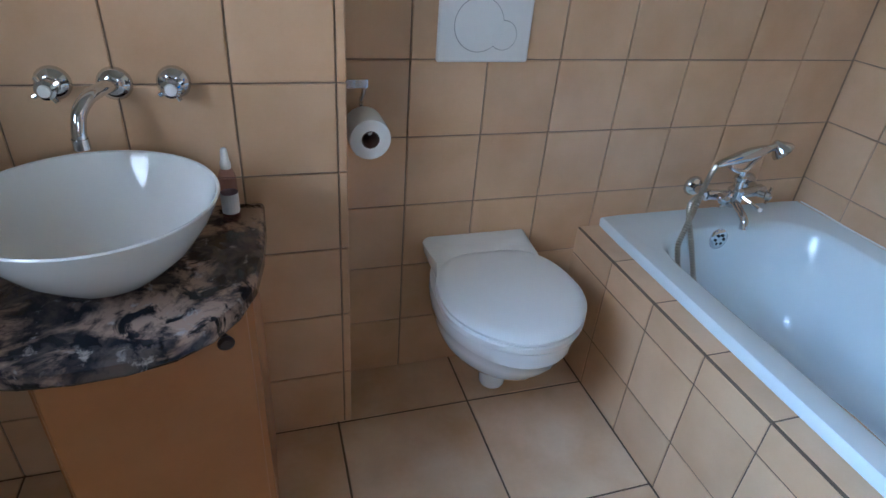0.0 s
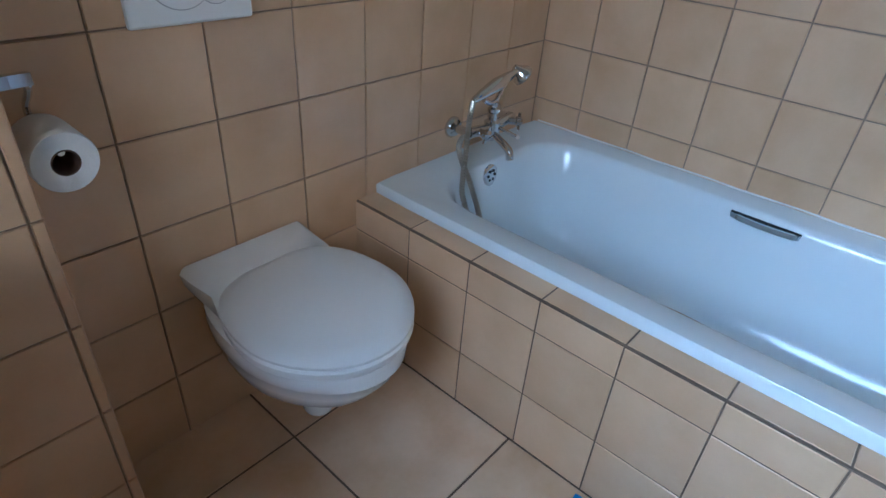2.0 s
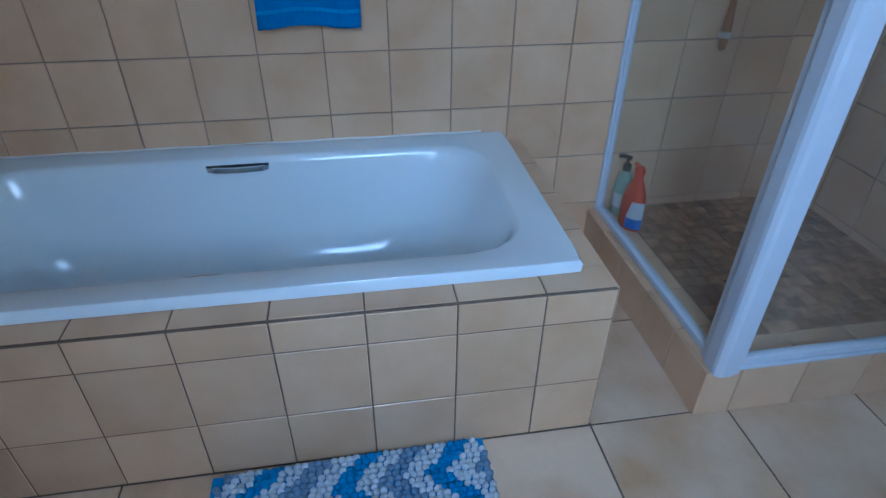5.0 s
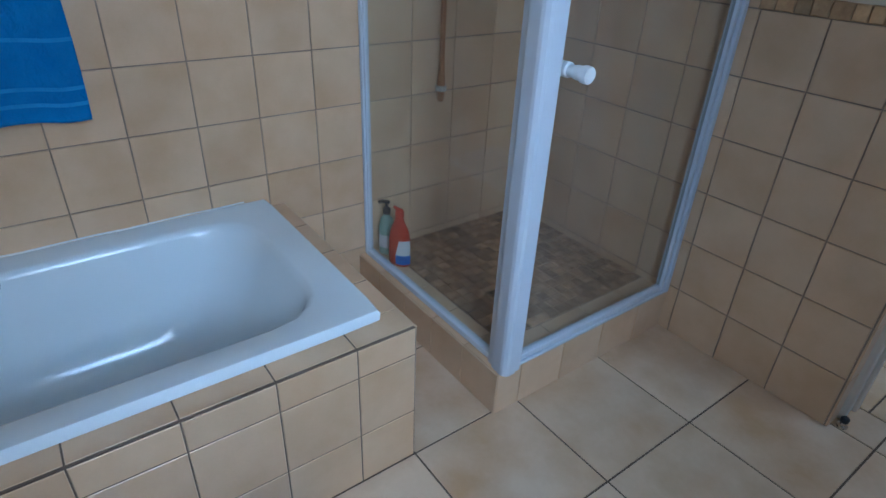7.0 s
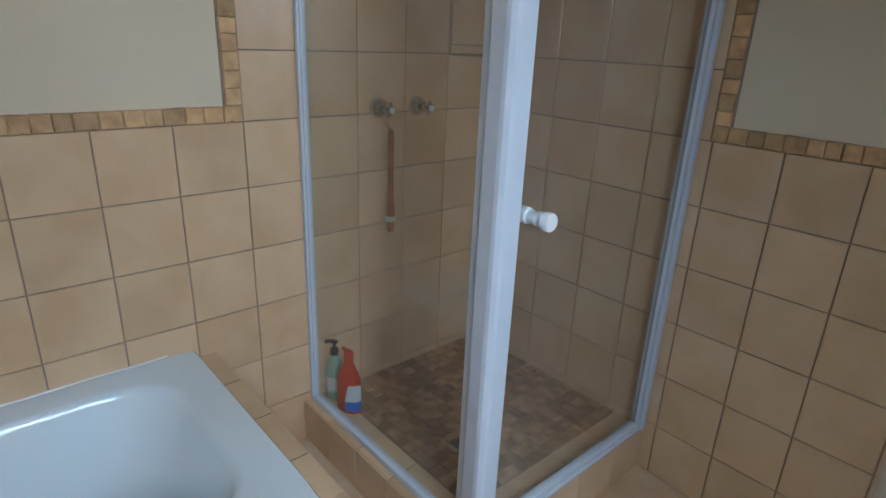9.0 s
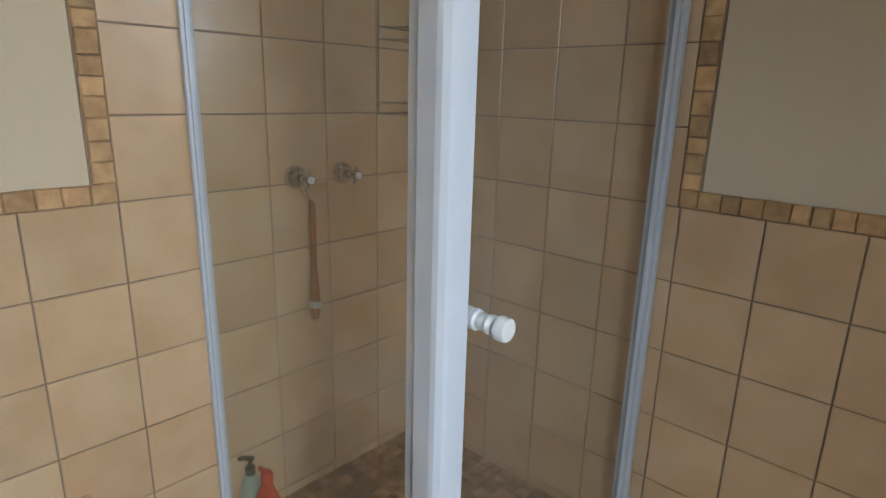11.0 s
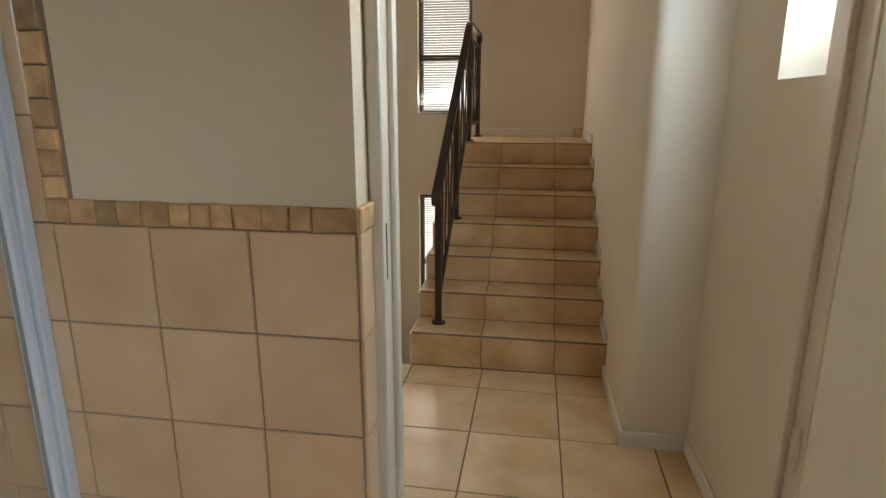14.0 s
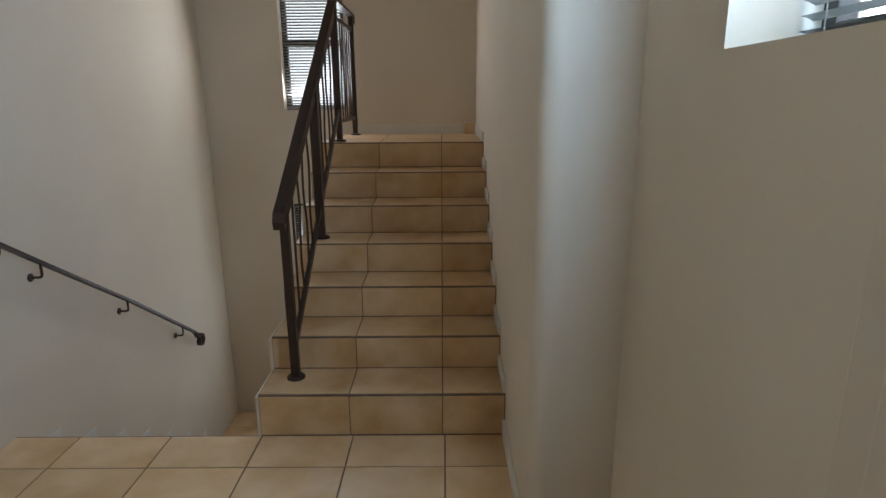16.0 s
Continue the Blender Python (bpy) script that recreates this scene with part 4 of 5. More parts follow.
part("core", lathe(bmesh.new(), [(0.0205, 0.0), (0.0205, 0.0985), (0.0185, 0.0985), (0.0185, 0.0)], axis((0, 0, 0), (0, -1, 0)), 24, False, False), CARD, roll, smooth=True)

# ---- towel over the bath ----
towel_rail = thing("towel_rail", "chrome towel rail on the wall above the bath", "towel rail")
part("bar", tube(bmesh.new(), [(-0.055, -0.88, 1.452), (-0.055, -1.34, 1.452)], 0.008), CHROME, towel_rail)
for y in (-0.88, -1.34):
    part("bracket", lathe(bmesh.new(), [(0.02, 0), (0.02, 0.008), (0.009, 0.01), (0.009, 0.058)], axis((0, y, 1.452), (-1, 0, 0)), 14), CHROME, towel_rail)


def towel_sheet(y0, y1, z0, z1, x, amp, thick, seed):
    rngt = random.Random(seed)
    bm = bmesh.new()
    nu, nv = 40, 60
    ph = [rngt.uniform(0, 6.28) for _ in range(4)]
    rows = []
    for side in (0, 1):
        g = []
        for i in range(nu + 1):
            u = i / nu
            for j in range(nv + 1):
                v = j / nv
                fall = (1 - v) * 0.85 + 0.15
                off = amp * fall * (math.sin(u * 9 + ph[0]) + 0.5 * math.sin(u * 21 + ph[1] + v * 2)) + 0.003 * math.sin(v * 14 + ph[2])
                hem = 0.006 * math.sin(u * 7 + ph[3]) * (1 - v)
                g.append(bm.verts.new((x - 0.012 - off - (thick if side else 0), y0 + (y1 - y0) * u + 0.006 * (1 - v) * math.sin(v * 5 + ph[1]), z0 + hem + (z1 - z0) * v)))
        rows.append(g)
    w = nv + 1
    for side, g in enumerate(rows):
        for i in range(nu):
            for j in range(nv):
                f = bm.faces.new((g[i * w + j], g[(i + 1) * w + j], g[(i + 1) * w + j + 1], g[i * w + j + 1]))
                f.smooth = True
                z = z0 + (z1 - z0) * (j + 0.5) / nv
                f.material_index = 1 if (0.035 < z - z0 < 0.047 or 0.078 < z - z0 < 0.088 or 0.20 < z - z0 < 0.208 or 0.30 < z - z0 < 0.308) else 0
    border = [i * w for i in range(nu + 1)] + [nu * w + j for j in range(1, w)] + [i * w + nv for i in range(nu - 1, -1, -1)] + [j for j in range(nv - 1, 0, -1)]
    for a, b in zip(border, border[1:] + border[:1]):
        bm.faces.new((rows[0][a], rows[0][b], rows[1][b], rows[1][a]))
    return bm


towel = thing("towel", "bright blue ribbed terry towel hanging over the rail", "towel")
part("front_fall", towel_sheet(-1.270, -0.982, 0.868, 1.462, -0.050, 0.004, 0.006, 3), [BLUE_TOWEL, BLUE_STRIPE], towel)
part("back_fall", towel_sheet(-1.266, -0.986, 0.90, 1.462, -0.014, 0.002, 0.005, 5), [BLUE_TOWEL, BLUE_STRIPE], towel)
part("top_fold", new_box((-0.074, -1.270, 1.458), (-0.030, -0.982, 1.470), 0.005), BLUE_TOWEL, towel)

# ---- bath mat ----
bath_mat = thing("bath_mat", "blue, white and grey chevron chenille bath mat on the tiles", "bath mat", at=(-1.09, -1.16, 0.002), rz=1.5)
part("backing", new_box((-0.222, -0.338, 0.0), (0.222, 0.338, 0.006), 0.003), MAT_BLUE, bath_mat, "bright blue woven backing")
ico = bmesh.new()
bmesh.ops.create_icosphere(ico, subdivisions=1, radius=1.0)
iv, jf = [v.co.copy() for v in ico.verts], [[v.index for v in f.verts] for f in ico.faces]
ico.free()
rngm = random.Random(11)
vs, fs, ms = [], [], []
px, py = 0.0148, 0.0185
for i in range(30):
    for j in range(37):
        x = -0.215 + px * i + rngm.uniform(-0.002, 0.002)
        y = -0.331 + py * j + (px * 0.5 if i % 2 else 0) * 0.6 + rngm.uniform(-0.002, 0.002)
        if abs(x) > 0.217 or abs(y) > 0.332 or (abs(x) > 0.20 and abs(y) > 0.315):
            continue
        zig = abs((x / 0.135) % 2 - 1) * 0.135
        k = int(math.floor((y + zig * 0.9) / 0.058)) % 4
        c = (0, 1, 2, 1)[k]
        tw = rngm.uniform(0, 3.14)
        rx, ry, rz = rngm.uniform(0.0085, 0.0105), rngm.uniform(0.0095, 0.012), rngm.uniform(0.008, 0.011)
        b0 = len(vs)
        for p in iv:
            qx, qy = p.x * rx, p.y * ry
            vs.append((x + qx * math.cos(tw * 0.15) - qy * math.sin(tw * 0.15), y + qx * math.sin(tw * 0.15) + qy * math.cos(tw * 0.15), 0.0105 + p.z * rz))
        fs += [[b0 + q for q in f] for f in jf]
        ms += [c] * len(jf)
pile_mesh = bpy.data.meshes.new("pile")
pile_mesh.from_pydata(vs, [], fs)
for m in (MAT_BLUE, MAT_WHITE, MAT_GREY):
    pile_mesh.materials.append(m)
pile_mesh.polygons.foreach_set("material_index", ms)
pile_mesh.polygons.foreach_set("use_smooth", [True] * len(ms))
pile = new("pile", pile_mesh)
pile.parent = bath_mat
tagged(pile, "bobbly chenille pile in blue, white and grey zigzags", kind="stuff")

# ---- shower enclosure ----
shower = thing("shower_enclosure", "corner shower enclosure of clear glass in white aluminium", "shower enclosure")
Z0, Z1 = 0.163, 2.02
post = bmesh.new()
prof = [(-0.800, -2.102), (-0.826, -2.098), (-0.828, -2.093), (-0.868, -2.090), (-0.878, -2.092), (-0.887, -2.100), (-0.890, -2.110), (-0.889, -2.136), (-0.885, -2.138), (-0.884, -2.158), (-0.848, -2.160), (-0.846, -2.150), (-0.802, -2.146)]
loft(post, [[(x, y, Z0) for x, y in prof], [(x, y, Z1) for x, y in prof]])
part("corner_post", post, ALU, shower)
part("door_stile", new_box((-0.872, -2.176, Z0 + 0.012), (-0.838, -2.1615, Z1 - 0.01), 0.004), ALU, shower)
part("wall_channel", new_box((-0.026, -2.138, Z0), (-0.009, -2.108, Z1), 0.003), ALU, shower)
part("wall_channel_lip", new_box((-0.034, -2.131, Z0 + 0.02), (-0.0255, -2.115, Z1), 0.002), ALU, shower)
part("door_wall_channel", new_box((-0.875, -2.936, Z0), (-0.836, -2.912, Z1), 0.003), ALU, shower)
part("door_hinge_stile", new_box((-0.868, -2.909, Z0 + 0.012), (-0.842, -2.888, Z1 - 0.01), 0.004), ALU, shower)
part("seal", new_box((-0.8590, -2.8878, Z0 + 0.037), (-0.8510, -2.8864, Z1 - 0.042)), SLAT, shower, "thin dark seal")
part("bottom_rail", new_box((-0.80, -2.138, Z0), (-0.026, -2.108, Z0 + 0.022), 0.003), ALU, shower)
part("door_sill", new_box((-0.874, -2.912, Z0), (-0.834, -2.162, Z0 + 0.012), 0.003), ALU, shower)
part("door_bottom_rail", new_box((-0.868, -2.888, Z0 + 0.014), (-0.842, -2.177, Z0 + 0.036), 0.003), ALU, shower)
part("top_rail", new_box((-0.80, -2.142, Z1 - 0.04), (-0.026, -2.104, Z1), 0.003), ALU, shower)
part("door_top_rail", new_box((-0.878, -2.912, Z1 - 0.04), (-0.834, -2.162, Z1), 0.003), ALU, shower)
for lo, hi in (((-0.802, -2.126, Z0 + 0.02), (-0.028, -2.120, Z1 - 0.03)), ((-0.858, -2.890, Z0 + 0.03), (-0.852, -2.174, Z1 - 0.03))):
    p = part("glass_panel", new_box(lo, hi), SHOWER_GLASS, shower, "clear shower glass")
    p.visible_shadow = False
for d in (-1, 1):
    k = part("door_knob", lathe(bmesh.new(), [(0.016, 0), (0.019, 0.002), (0.019, 0.012), (0.015, 0.016), (0.015, 0.034), (0.0175, 0.037), (0.0175, 0.047), (0.0155, 0.050), (0.0155, 0.055), (0.021, 0.058), (0.021, 0.074), (0.019, 0.077)],
                                   axis((-0.855 + d * 0.0032, -2.203, 1.063), (d, 0, 0)), 24), PLASTIC, shower, "ivory plastic knob", True)

# shower taps
for y in (-2.405, -2.572):
    tp = thing("shower_tap", "chrome wall tap with white indice button", "tap", "shower taps", at=(-0.008, y, 1.190))
    part("rosette", lathe(bmesh.new(), [(0.034, 0), (0.034, 0.006), (0.028, 0.014), (0.022, 0.02), (0.022, 0.03), (0.012, 0.034)], axis((0, 0, 0), (-1, 0, 0)), 24), CHROME, tp, smooth=True)
    part("stem", lathe(bmesh.new(), [(0.012, 0.03), (0.012, 0.055), (0.016, 0.058), (0.016, 0.078), (0.012, 0.082)], axis((0, 0, 0), (-1, 0, 0)), 16), CHROME, tp, smooth=True)
    for a in (0.2, 1.77):
        q = Vector((0, math.cos(a), math.sin(a))) * 0.026
        part("spoke", tube(bmesh.new(), [Vector((-0.068, 0, 0)) - q, Vector((-0.068, 0, 0)) + q], 0.0045, 8), CHROME, tp)
    part("button", lathe(bmesh.new(), [(0.011, 0.082), (0.010, 0.086), (0.003, 0.087)], axis((0, 0, 0), (-1, 0, 0)), 14), CERAMIC, tp)

# back brush hanging below the tap
brush = thing("back_brush", "wooden long-handled back brush hanging on the shower wall", "brush", at=(-0.030, -2.445, 0))
part("handle", loft(bmesh.new(), [[(x * w, y * w2, z) for x, y in ((-1, -1), (1, -1), (1.2, 0), (1, 1), (-1, 1), (-1.2, 0))] for z, w, w2 in ((0.86, 0.010, 0.009), (0.90, 0.008, 0.007), (0.98, 0.007, 0.007), (1.08, 0.008, 0.008), (1.112, 0.007, 0.007), (1.120, 0.004, 0.004))]), BRUSH_WOOD, brush, smooth=True)
part("brush_head", loft(bmesh.new(), [circle((0, 0), r, z, 14, r2) for z, r, r2 in ((0.748, 0.008, 0.007), (0.756, 0.014, 0.012), (0.80, 0.018, 0.015), (0.845, 0.016, 0.014), (0.868, 0.011, 0.010))]), BRUSH_WOOD, brush, smooth=True)
part("strap", loft(bmesh.new(), [circle((0, 0), r, z, 14, r2) for z, r, r2 in ((0.790, 0.021, 0.019), (0.792, 0.023, 0.021), (0.808, 0.023, 0.021), (0.810, 0.021, 0.019))]), BRISTLE, brush, "pale webbing strap")
part("cord", tube(bmesh.new(), bend([(0.0, 0.0, 1.112), (0.012, 0.012, 1.15), (-0.022, 0.036, 1.178), (-0.022, 0.052, 1.176), (0.012, 0.02, 1.14), (0.0, 0.0, 1.112)]), 0.0015, 5), BRUSH_WOOD, brush)

# wire caddy in the shower corner
caddy = thing("shower_caddy", "chrome wire corner caddy holding soap and a bottle", "shower caddy")
A, B, C = Vector((-0.016, -2.715, 0)), Vector((-0.016, -2.918, 0)), Vector((-0.235, -2.918, 0))
up = lambda p, z: Vector((p.x, p.y, z))
for z in (1.365, 1.40, 1.59, 1.625):
    part("wire", tube(bmesh.new(), [up(A, z), up(B, z), up(C, z), up(A, z)], 0.0028, 6), CHROME, caddy)
for z in (1.365, 1.59):
    for f in (0.2, 0.4, 0.6, 0.8):
        part("wire", tube(bmesh.new(), [up(A.lerp(B, f), z), up(A.lerp(C, f), z)], 0.002, 6), CHROME, caddy)
for p in (A, B, C):
    part("upright", tube(bmesh.new(), [up(p, 1.365), up(p, 1.80)], 0.0032, 6), CHROME, caddy)
box_ = thing("soap_packet", "blue and pink soap packet in the wire caddy", "soap", at=(-0.085, -2.865, 1.368))
part("blue_half", new_box((-0.05, -0.02, 0), (0.012, 0.022, 0.028), 0.004), BLUE_LABEL, box_)
part("pink_half", new_box((-0.086, -0.02, 0), (-0.052, 0.020, 0.022), 0.004), PINK, box_)
gb_ = thing("shampoo_bottle", "green plastic bottle on the caddy's upper tier", "bottle", at=(-0.075, -2.855, 1.593))
part("body", lathe(bmesh.new(), [(0.028, 0), (0.031, 0.004), (0.031, 0.12), (0.02, 0.145), (0.011, 0.15)], n=20), GREEN_BOTTLE, gb_, smooth=True)
part("cap", lathe(bmesh.new(), [(0.013, 0.15), (0.013, 0.175), (0.011, 0.178)], n=16), PLASTIC, gb_, smooth=True)

# bottles on the kerb inside the glass
pump = thing("pump_bottle", "pale green pump bottle with a black pump on the kerb", "bottle", "bottles on the shower kerb", at=(-0.052, -2.186, 0.1625), rz=35)
part("body", loft(bmesh.new(), [circle((0, 0), r, z, 20, r * 0.75) for z, r in ((0, 0.030), (0.006, 0.034), (0.12, 0.034), (0.155, 0.026), (0.170, 0.014), (0.178, 0.013))]), GREEN_BOTTLE, pump, smooth=True)
part("collar", lathe(bmesh.new(), [(0.015, 0.178), (0.015, 0.20), (0.006, 0.203), (0.006, 0.222)], n=14), BLACK, pump, smooth=True)
part("nozzle", tube(bmesh.new(), [(-0.012, 0, 0.228), (0.02, 0, 0.228), (0.034, 0, 0.222)], 0.0075, 8), BLACK, pump)
part("label_patch", loft(bmesh.new(), [circle((0, 0), 0.0346, z, 20, 0.0346 * 0.755) for z in (0.035, 0.09)], False, False), LABEL, pump, "pale printed label")
redb = thing("red_bottle", "red plastic bottle with a white and blue label on the kerb", "bottle", "bottles on the shower kerb", at=(-0.150, -2.184, 0.1625), rz=20)
RED_OUT = ((0, 0.042), (0.006, 0.047), (0.06, 0.049), (0.11, 0.048), (0.15, 0.040), (0.18, 0.025), (0.20, 0.017), (0.208, 0.015))
part("body", loft(bmesh.new(), [circle((0, 0), r, z, 22, r * 0.62) for z, r in RED_OUT]), RED, redb, smooth=True)
part("cap", lathe(bmesh.new(), [(0.017, 0.208), (0.018, 0.225), (0.012, 0.236)], n=16), RED, redb, smooth=True)
part("cap_lip", tube(bmesh.new(), [(-0.014, 0, 0.232), (0.026, 0, 0.240)], 0.006, 8), RED, redb)


def wrap(a0, a1, z0, z1, lean=0.0):
    """A label that follows the bottle's round face between two angles."""
    bm, n = bmesh.new(), 10
    rows = []
    for z, r in ((z0, 0.0485), ((z0 + z1) / 2, 0.0498), (z1, 0.0492)):
        f = (z - z0) / (z1 - z0)
        rows.append([bm.verts.new((r * math.cos(a), r * 0.625 * math.sin(a), z)) for a in (math.radians(a0 + lean * f + (a1 - a0 - lean * f * 1.6) * k / n) for k in range(n + 1))])
    for p, q in zip(rows, rows[1:]):
        for k in range(n):
            bm.faces.new((p[k], p[k + 1], q[k + 1], q[k]))
    ext = bmesh.ops.extrude_face_region(bm, geom=bm.faces[:])
    for g in ext["geom"]:
        if isinstance(g, bmesh.types.BMVert):
            g.co.x, g.co.y = g.co.x * 1.02, g.co.y * 1.02
    return bm


part("label_patch", wrap(95, 190, 0.052, 0.118, 18), LABEL, redb, "white printed label", True)
part("label_base", wrap(95, 190, 0.012, 0.052), BLUE_LABEL, redb, "blue lower half of the label", True)

# ---- vanity ----
vanity = thing("vanity_cabinet", "orange-brown wood vanity cabinet with a dark knob", "cabinet")
bm = bmesh.new()
foot = [(-1.812, -0.203), (-1.815, -0.50), (-2.165, -0.565), (-2.19, -0.203)]
loft(bm, [[(x, y, 0.0) for x, y in foot], [(x, y, 0.682) for x, y in foot]])
part("body", bm, WOOD, vanity)
d0, d1 = Vector((-1.817, -0.5015, 0)), Vector((-2.163, -0.5660, 0))
along = (d1 - d0).normalized()
nrm = Vector((along.y, -along.x, 0))
nrm = nrm if nrm.y < 0 else -nrm
bm = new_box((0.012, -0.018, 0.05), ((d1 - d0).length - 0.006, 0.0, 0.670), 0.004)
md = Matrix((along, -nrm, Vector((0, 0, 1)))).transposed().to_4x4()
door_panel = part("cabinet_door", bm, WOOD, vanity)
door_panel.matrix_basis = Matrix.Translation(d0) @ md
part("knob", lathe(bmesh.new(), [(0.006, 0), (0.006, 0.012), (0.013, 0.016), (0.015, 0.022), (0.010, 0.027)], axis((0.055, -0.018, 0.625), (0, -1, 0)), 16), IRON, door_panel, "dark metal knob", True)
# granite top: straight at the wall, bowed in front
top = bmesh.new()
outline = [(-1.782, -0.201), (-1.782, -0.30), (-1.790, -0.41), (-1.805, -0.50), (-1.832, -0.565), (-1.872, -0.616), (-1.925, -0.650), (-1.99, -0.668), (-2.06, -0.673), (-2.13, -0.668), (-2.20, -0.650), (-2.26, -0.616), (-2.30, -0.565), (-2.325, -0.50), (-2.34, -0.41), (-2.345, -0.30), (-2.345, -0.201)]
mid = Vector((-2.063, -0.42))
rings = []
for ins, z in ((0.010, 0.678), (0.003, 0.681), (0, 0.687), (0, 0.708), (0.004, 0.717), (0.012, 0.720)):
    ring = []
    for x, y in outline:
        v = Vector((x, y)) - mid
        v = v * (1 - ins / v.length)
        ring.append((mid.x + v.x, min(mid.y + v.y, -0.2065), z))
    rings.append(ring)
loft(top, rings)
counter = tagged(part("granite_worktop", top, GRANITE), "polished dark granite worktop with pink and grey clouds", "worktop")

basin = thing("vessel_basin", "round white ceramic vessel basin on the granite", "basin", at=(-2.040, -0.440, 0.720))
prof = [(0.060, 0.0), (0.075, 0.001), (0.10, 0.018), (0.145, 0.062), (0.176, 0.108), (0.191, 0.140), (0.193, 0.145), (0.191, 0.148), (0.187, 0.146), (0.170, 0.108), (0.138, 0.062), (0.095, 0.028), (0.045, 0.015), (0.022, 0.013)]
part("bowl", lathe(bmesh.new(), prof, n=64), CERAMIC, basin, smooth=True)
part("waste", lathe(bmesh.new(), [(0.021, 0.0135), (0.019, 0.017), (0.006, 0.016)], n=20), CHROME, basin)
for x, kind in ((-2.118, 0), (-1.921, 0), (-2.020, 1)):
    if kind:
        tp = thing("basin_spout", "chrome wall spout over the basin", "tap", "basin taps", at=(x, -0.206, 0.980))
    else:
        tp = thing("basin_tap", "chrome wall tap with a white indice button", "tap", "basin taps", at=(x, -0.206, 0.982))
    part("rosette", lathe(bmesh.new(), [(0.030, 0), (0.030, 0.005), (0.026, 0.012), (0.018, 0.018), (0.014, 0.02)], axis((0, 0, 0), (0, -1, 0)), 28), CHROME, tp, smooth=True)
    if kind:
        part("spout", tube(bmesh.new(), bend([(0, -0.01, 0), (-0.012, -0.05, 0.004), (-0.028, -0.085, -0.002), (-0.040, -0.108, -0.020), (-0.045, -0.117, -0.045), (-0.046, -0.119, -0.062)]), 0.012, 14), CHROME, tp, smooth=True)
        part("aerator", lathe(bmesh.new(), [(0.0135, 0), (0.0135, 0.018), (0.009, 0.018)], Matrix.Translation((-0.046, -0.119, -0.078)), 16), CHROME, tp)
    else:
        part("stem", lathe(bmesh.new(), [(0.012, 0.018), (0.012, 0.035), (0.016, 0.038), (0.017, 0.052), (0.012, 0.056)], axis((0, 0, 0), (0, -1, 0)), 18), CHROME, tp, smooth=True)
        for a in (0.5, 2.07):
            q = Vector((math.cos(a), 0, math.sin(a))) * 0.025
            part("spoke", tube(bmesh.new(), [Vector((0, -0.046, 0)) - q, Vector((0, -0.046, 0)) + q], 0.0045, 8), CHROME, tp)
        part("button", lathe(bmesh.new(), [(0.011, 0.056), (0.010, 0.061), (0.004, 0.062)], axis((0, 0, 0), (0, -1, 0)), 14), CERAMIC, tp)

soap = thing("spray_bottle", "slim clear violet spray bottle with a white cap on the granite", "bottle", at=(-1.846, -0.272, 0.720))
part("body", lathe(bmesh.new(), [(0.015, 0), (0.017, 0.003), (0.017, 0.095), (0.012, 0.108), (0.009, 0.112)], n=18), RESIN, soap, smooth=True)
part("label_patch", lathe(bmesh.new(), [(0.0173, 0.018), (0.0173, 0.060)], n=18, cap0=False, cap1=False), LABEL, soap, "white printed label")
part("cap", lathe(bmesh.new(), [(0.010, 0.112), (0.010, 0.125), (0.0085, 0.127), (0.006, 0.150), (0.004, 0.153)], n=14), PLASTIC, soap, smooth=True)

# ---- balustrade ----
bal = thing("balustrade", "dark brown wrought iron stair balustrade with wavy bars", "balustrade")
RX = -1.293


def rail_z(y):
    return 0.945 + (y + 4.985) * -0.712


def low_z(y):
    return 0.335 + (y + 5.05) * -0.715


ends = [(RX, -4.962, 0.875), (RX, -4.952, 0.905), (RX, -4.965, 0.935), (RX, -5.02, rail_z(-5.02))]
part("handrail", tube(bmesh.new(), ends + [(RX, -6.38, rail_z(-6.38)), (RX, -6.43, 1.957), (RX, -7.10, 1.957), (RX, -7.125, 1.948), (RX, -7.128, 1.90)], 0, flat=(0.024, 0.009)), IRON, bal)
part("upper_bar", tube(bmesh.new(), [(RX, -5.03, rail_z(-5.03) - 0.085), (RX, -6.40, rail_z(-6.40) - 0.085)], 0, flat=(0.008, 0.014)), IRON, bal)
part("upper_bar", tube(bmesh.new(), [(RX, -6.42, 1.86), (RX, -7.09, 1.86)], 0, flat=(0.006, 0.012)), IRON, bal)
part("lower_bar", tube(bmesh.new(), [(RX, -5.04, low_z(-5.04)), (RX, -6.42, low_z(-6.42))], 0, flat=(0.009, 0.016)), IRON, bal)
part("lower_bar", tube(bmesh.new(), [(RX, -6.42, 1.245), (RX, -7.09, 1.245)], 0, flat=(0.006, 0.012)), IRON, bal)
for y, z0, z1 in ((-5.03, RISE1, rail_z(-5.03)), (-5.735, RISE1 + 3 * RISE, rail_z(-5.735)), (-6.425, LAND, 1.955), (-7.10, LAND, 1.955)):
    p = part("post", new_box((RX - 0.0175, y - 0.0175, z0), (RX + 0.0175, y + 0.0175, z1), 0.002), IRON, bal)
    part("foot", lathe(bmesh.new(), [(0.040, 0.0), (0.040, 0.006), (0.034, 0.012), (0.019, 0.013)], Matrix.Translation((RX, y, z0 + 0.002)), 24), IRON, p)


def bar(y, z0, z1, wave):
    pts = []
    for k in range(17):
        f = k / 16
        pts.append((RX, y + wave * math.sin(f * 2 * math.pi) * math.sin(f * math.pi), z0 + (z1 - z0) * f))
    part("bar", tube(bmesh.new(), pts, 0.0055, 6), IRON, bal)


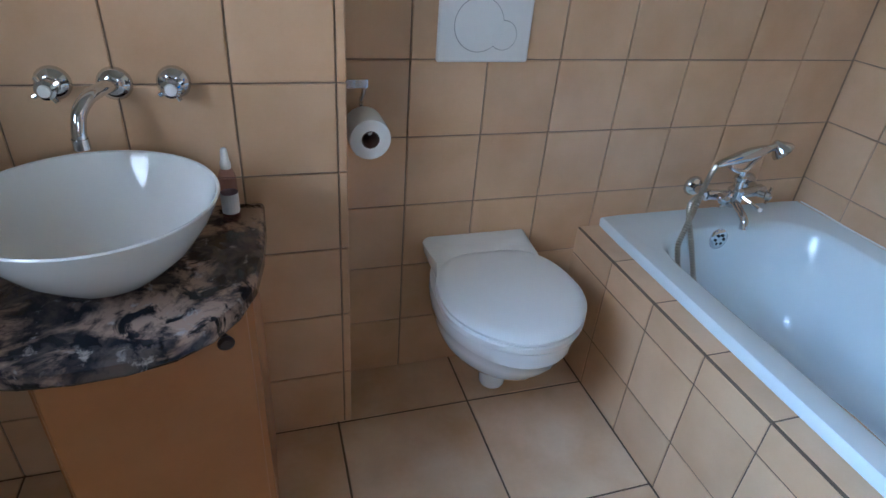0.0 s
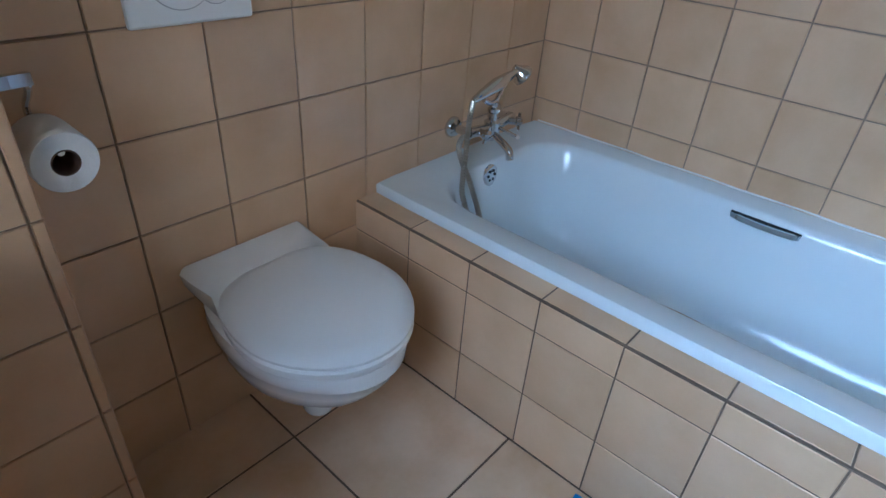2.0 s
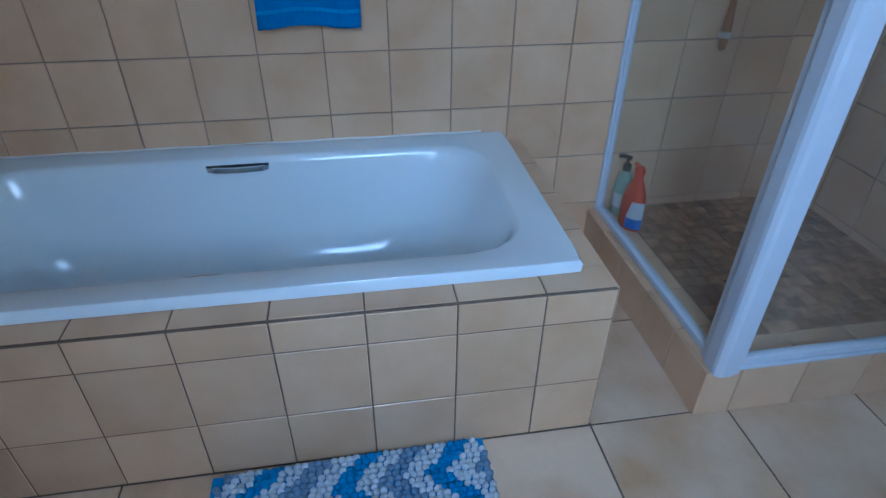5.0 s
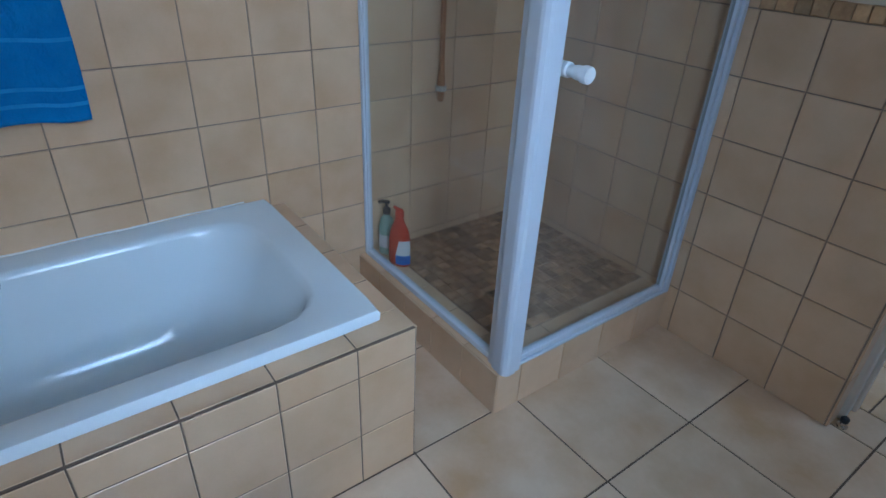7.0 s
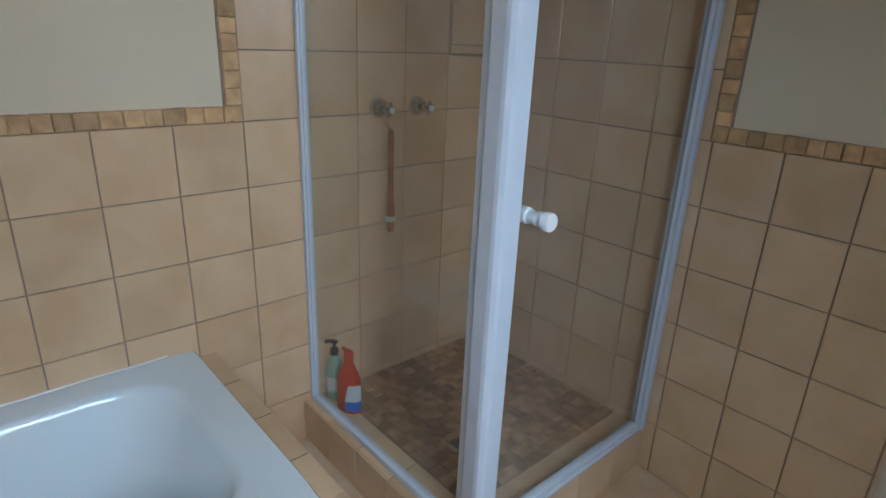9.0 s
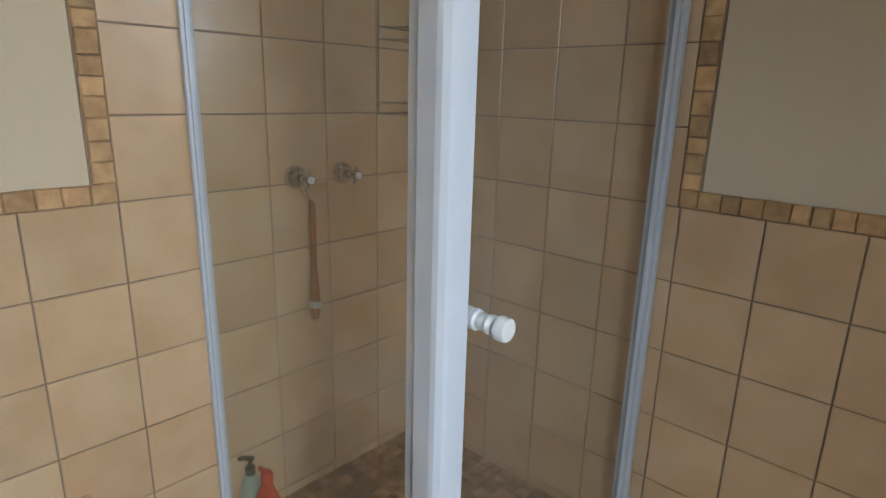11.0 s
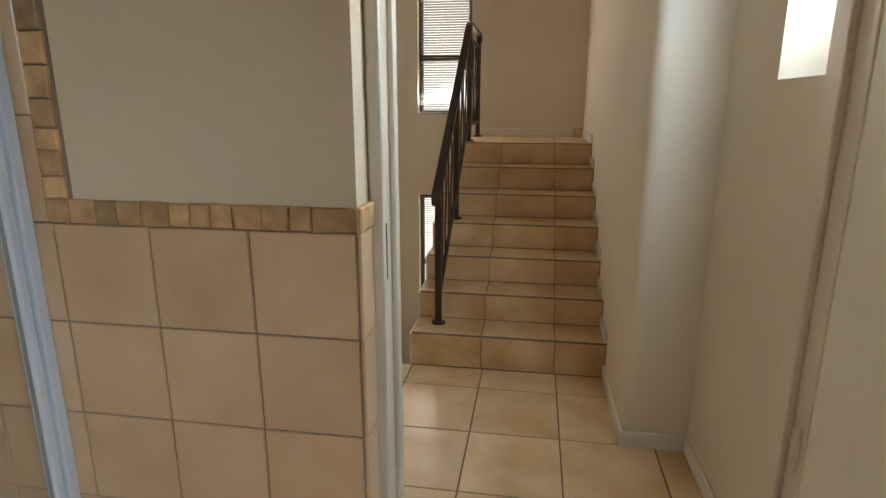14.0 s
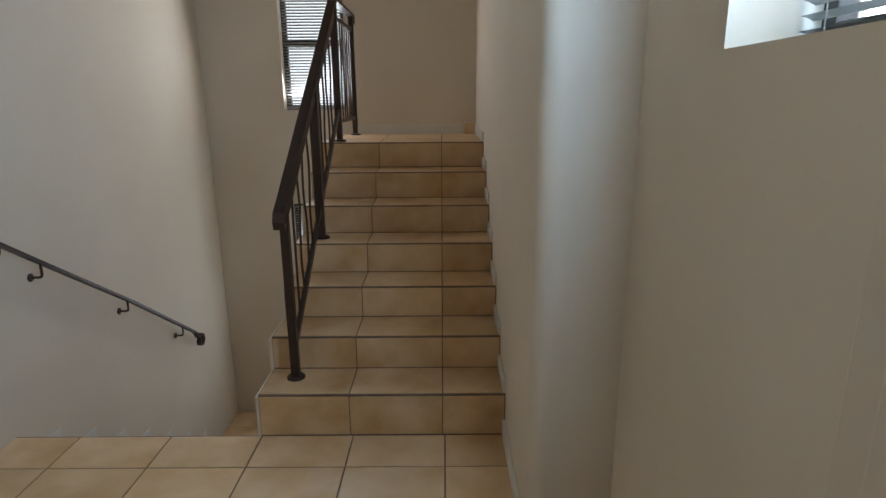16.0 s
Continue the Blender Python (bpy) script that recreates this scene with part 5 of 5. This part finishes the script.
for y, w in ((-5.17, 0.0), (-5.28, 0.022), (-5.40, -0.022), (-5.51, 0.022), (-5.62, 0.0), (-5.86, 0.0), (-5.97, 0.022), (-6.08, -0.022), (-6.20, 0.022), (-6.31, 0.0)):
    bar(y, low_z(y), rail_z(y) - 0.085, w)
for y, w in ((-6.51, 0.0), (-6.60, 0.02), (-6.69, -0.02), (-6.78, 0.02), (-6.87, -0.02), (-6.95, 0.0), (-7.03, 0.0)):
    bar(y, 1.245, 1.86, w)

# ---- wall handrail in the stairwell ----
wr = thing("wall_handrail", "dark wrought iron handrail with scrolled ends on the stairwell wall", "handrail")
WRX = -0.185


def scroll(y, z, r, sense, a0, turns):
    out = []
    for k in range(22):
        f = k / 21
        a = a0 + sense * f * turns * 2 * math.pi
        q = r * (1 - 0.62 * f)
        out.append((y + q * math.cos(a), z + q * math.sin(a)))
    return out


top_c, low_c = (-4.865, 0.812), (-6.575, -0.300)
line = [(WRX, y, z) for y, z in scroll(*top_c, 0.045, 1, math.radians(125), 0.95)[::-1]]
line += [(WRX, -4.91, 0.838), (WRX, -5.17, 0.671), (WRX, -5.812, 0.262), (WRX, -6.50, -0.205)]
line += [(WRX, y, z) for y, z in scroll(*low_c, 0.050, -1, math.radians(50), -0.02)[:1]]
line += [(WRX, y, z) for y, z in scroll(*low_c, 0.050, 1, math.radians(100), 0.9)]
part("flat_rail", tube(bmesh.new(), line, 0, flat=(0.016, 0.006)), IRON, wr)
for y, z in ((-5.13, 0.695), (-5.74, 0.308), (-6.33, -0.09)):
    part("bracket", tube(bmesh.new(), bend([(WRX, y, z), (WRX, y, z - 0.05), (WRX + 0.01, y, z - 0.066), (LEFT - 0.004, y, z - 0.068)]), 0.006, 8), IRON, wr)
    part("rose", lathe(bmesh.new(), [(0.019, 0), (0.019, 0.004), (0.013, 0.008), (0.006, 0.009)], axis((LEFT, y, z - 0.068), (-1, 0, 0)), 16), IRON, wr)

# ---- doorstop ----
stop = thing("doorstop", "small grey rubber doorstop on the floor by the door frame", "doorstop", at=(-1.535, -2.985, 0.001))
part("base", lathe(bmesh.new(), [(0.016, 0), (0.016, 0.006), (0.010, 0.010), (0.010, 0.020)], n=16), CHROME, stop)
part("buffer", lathe(bmesh.new(), [(0.012, 0.020), (0.013, 0.024), (0.013, 0.034), (0.009, 0.038)], n=16), BLACK, stop, "black rubber buffer")

# ---- shrub outside the hall window ----
shrub = thing("shrub", "leafy green shrub outside the hall window", "shrub", at=(-4.8, -5.55, -2.75))
part("trunk", tube(bmesh.new(), bend([(0, 0, 0), (0.06, 0.03, 1.2), (-0.05, 0.0, 2.5), (0.05, 0.05, 4.6)]), 0.05, 8), BARK, shrub)
rngl = random.Random(21)
vs, fs = [], []
for k in range(520):
    c = Vector((rngl.gauss(0, 0.40), rngl.gauss(0, 0.55), 4.85 + rngl.gauss(0, 0.30)))
    d = Vector((rngl.uniform(-1, 1), rngl.uniform(-1, 1), rngl.uniform(-0.6, 0.6))).normalized()
    e = d.cross(Vector((rngl.uniform(-1, 1), rngl.uniform(-1, 1), 1))).normalized()
    L, W = rngl.uniform(0.06, 0.11), rngl.uniform(0.018, 0.03)
    b0 = len(vs)
    vs += [c - d * L, c + e * W, c + d * L, c - e * W]
    fs.append([b0, b0 + 1, b0 + 2, b0 + 3])
crown_mesh = bpy.data.meshes.new("crown")
crown_mesh.from_pydata([tuple(v) for v in vs], [], fs)
crown_mesh.materials.append(LEAF)
crown = new("crown", crown_mesh)
crown.parent = shrub
tagged(crown, "crown of small green leaves", kind="stuff")
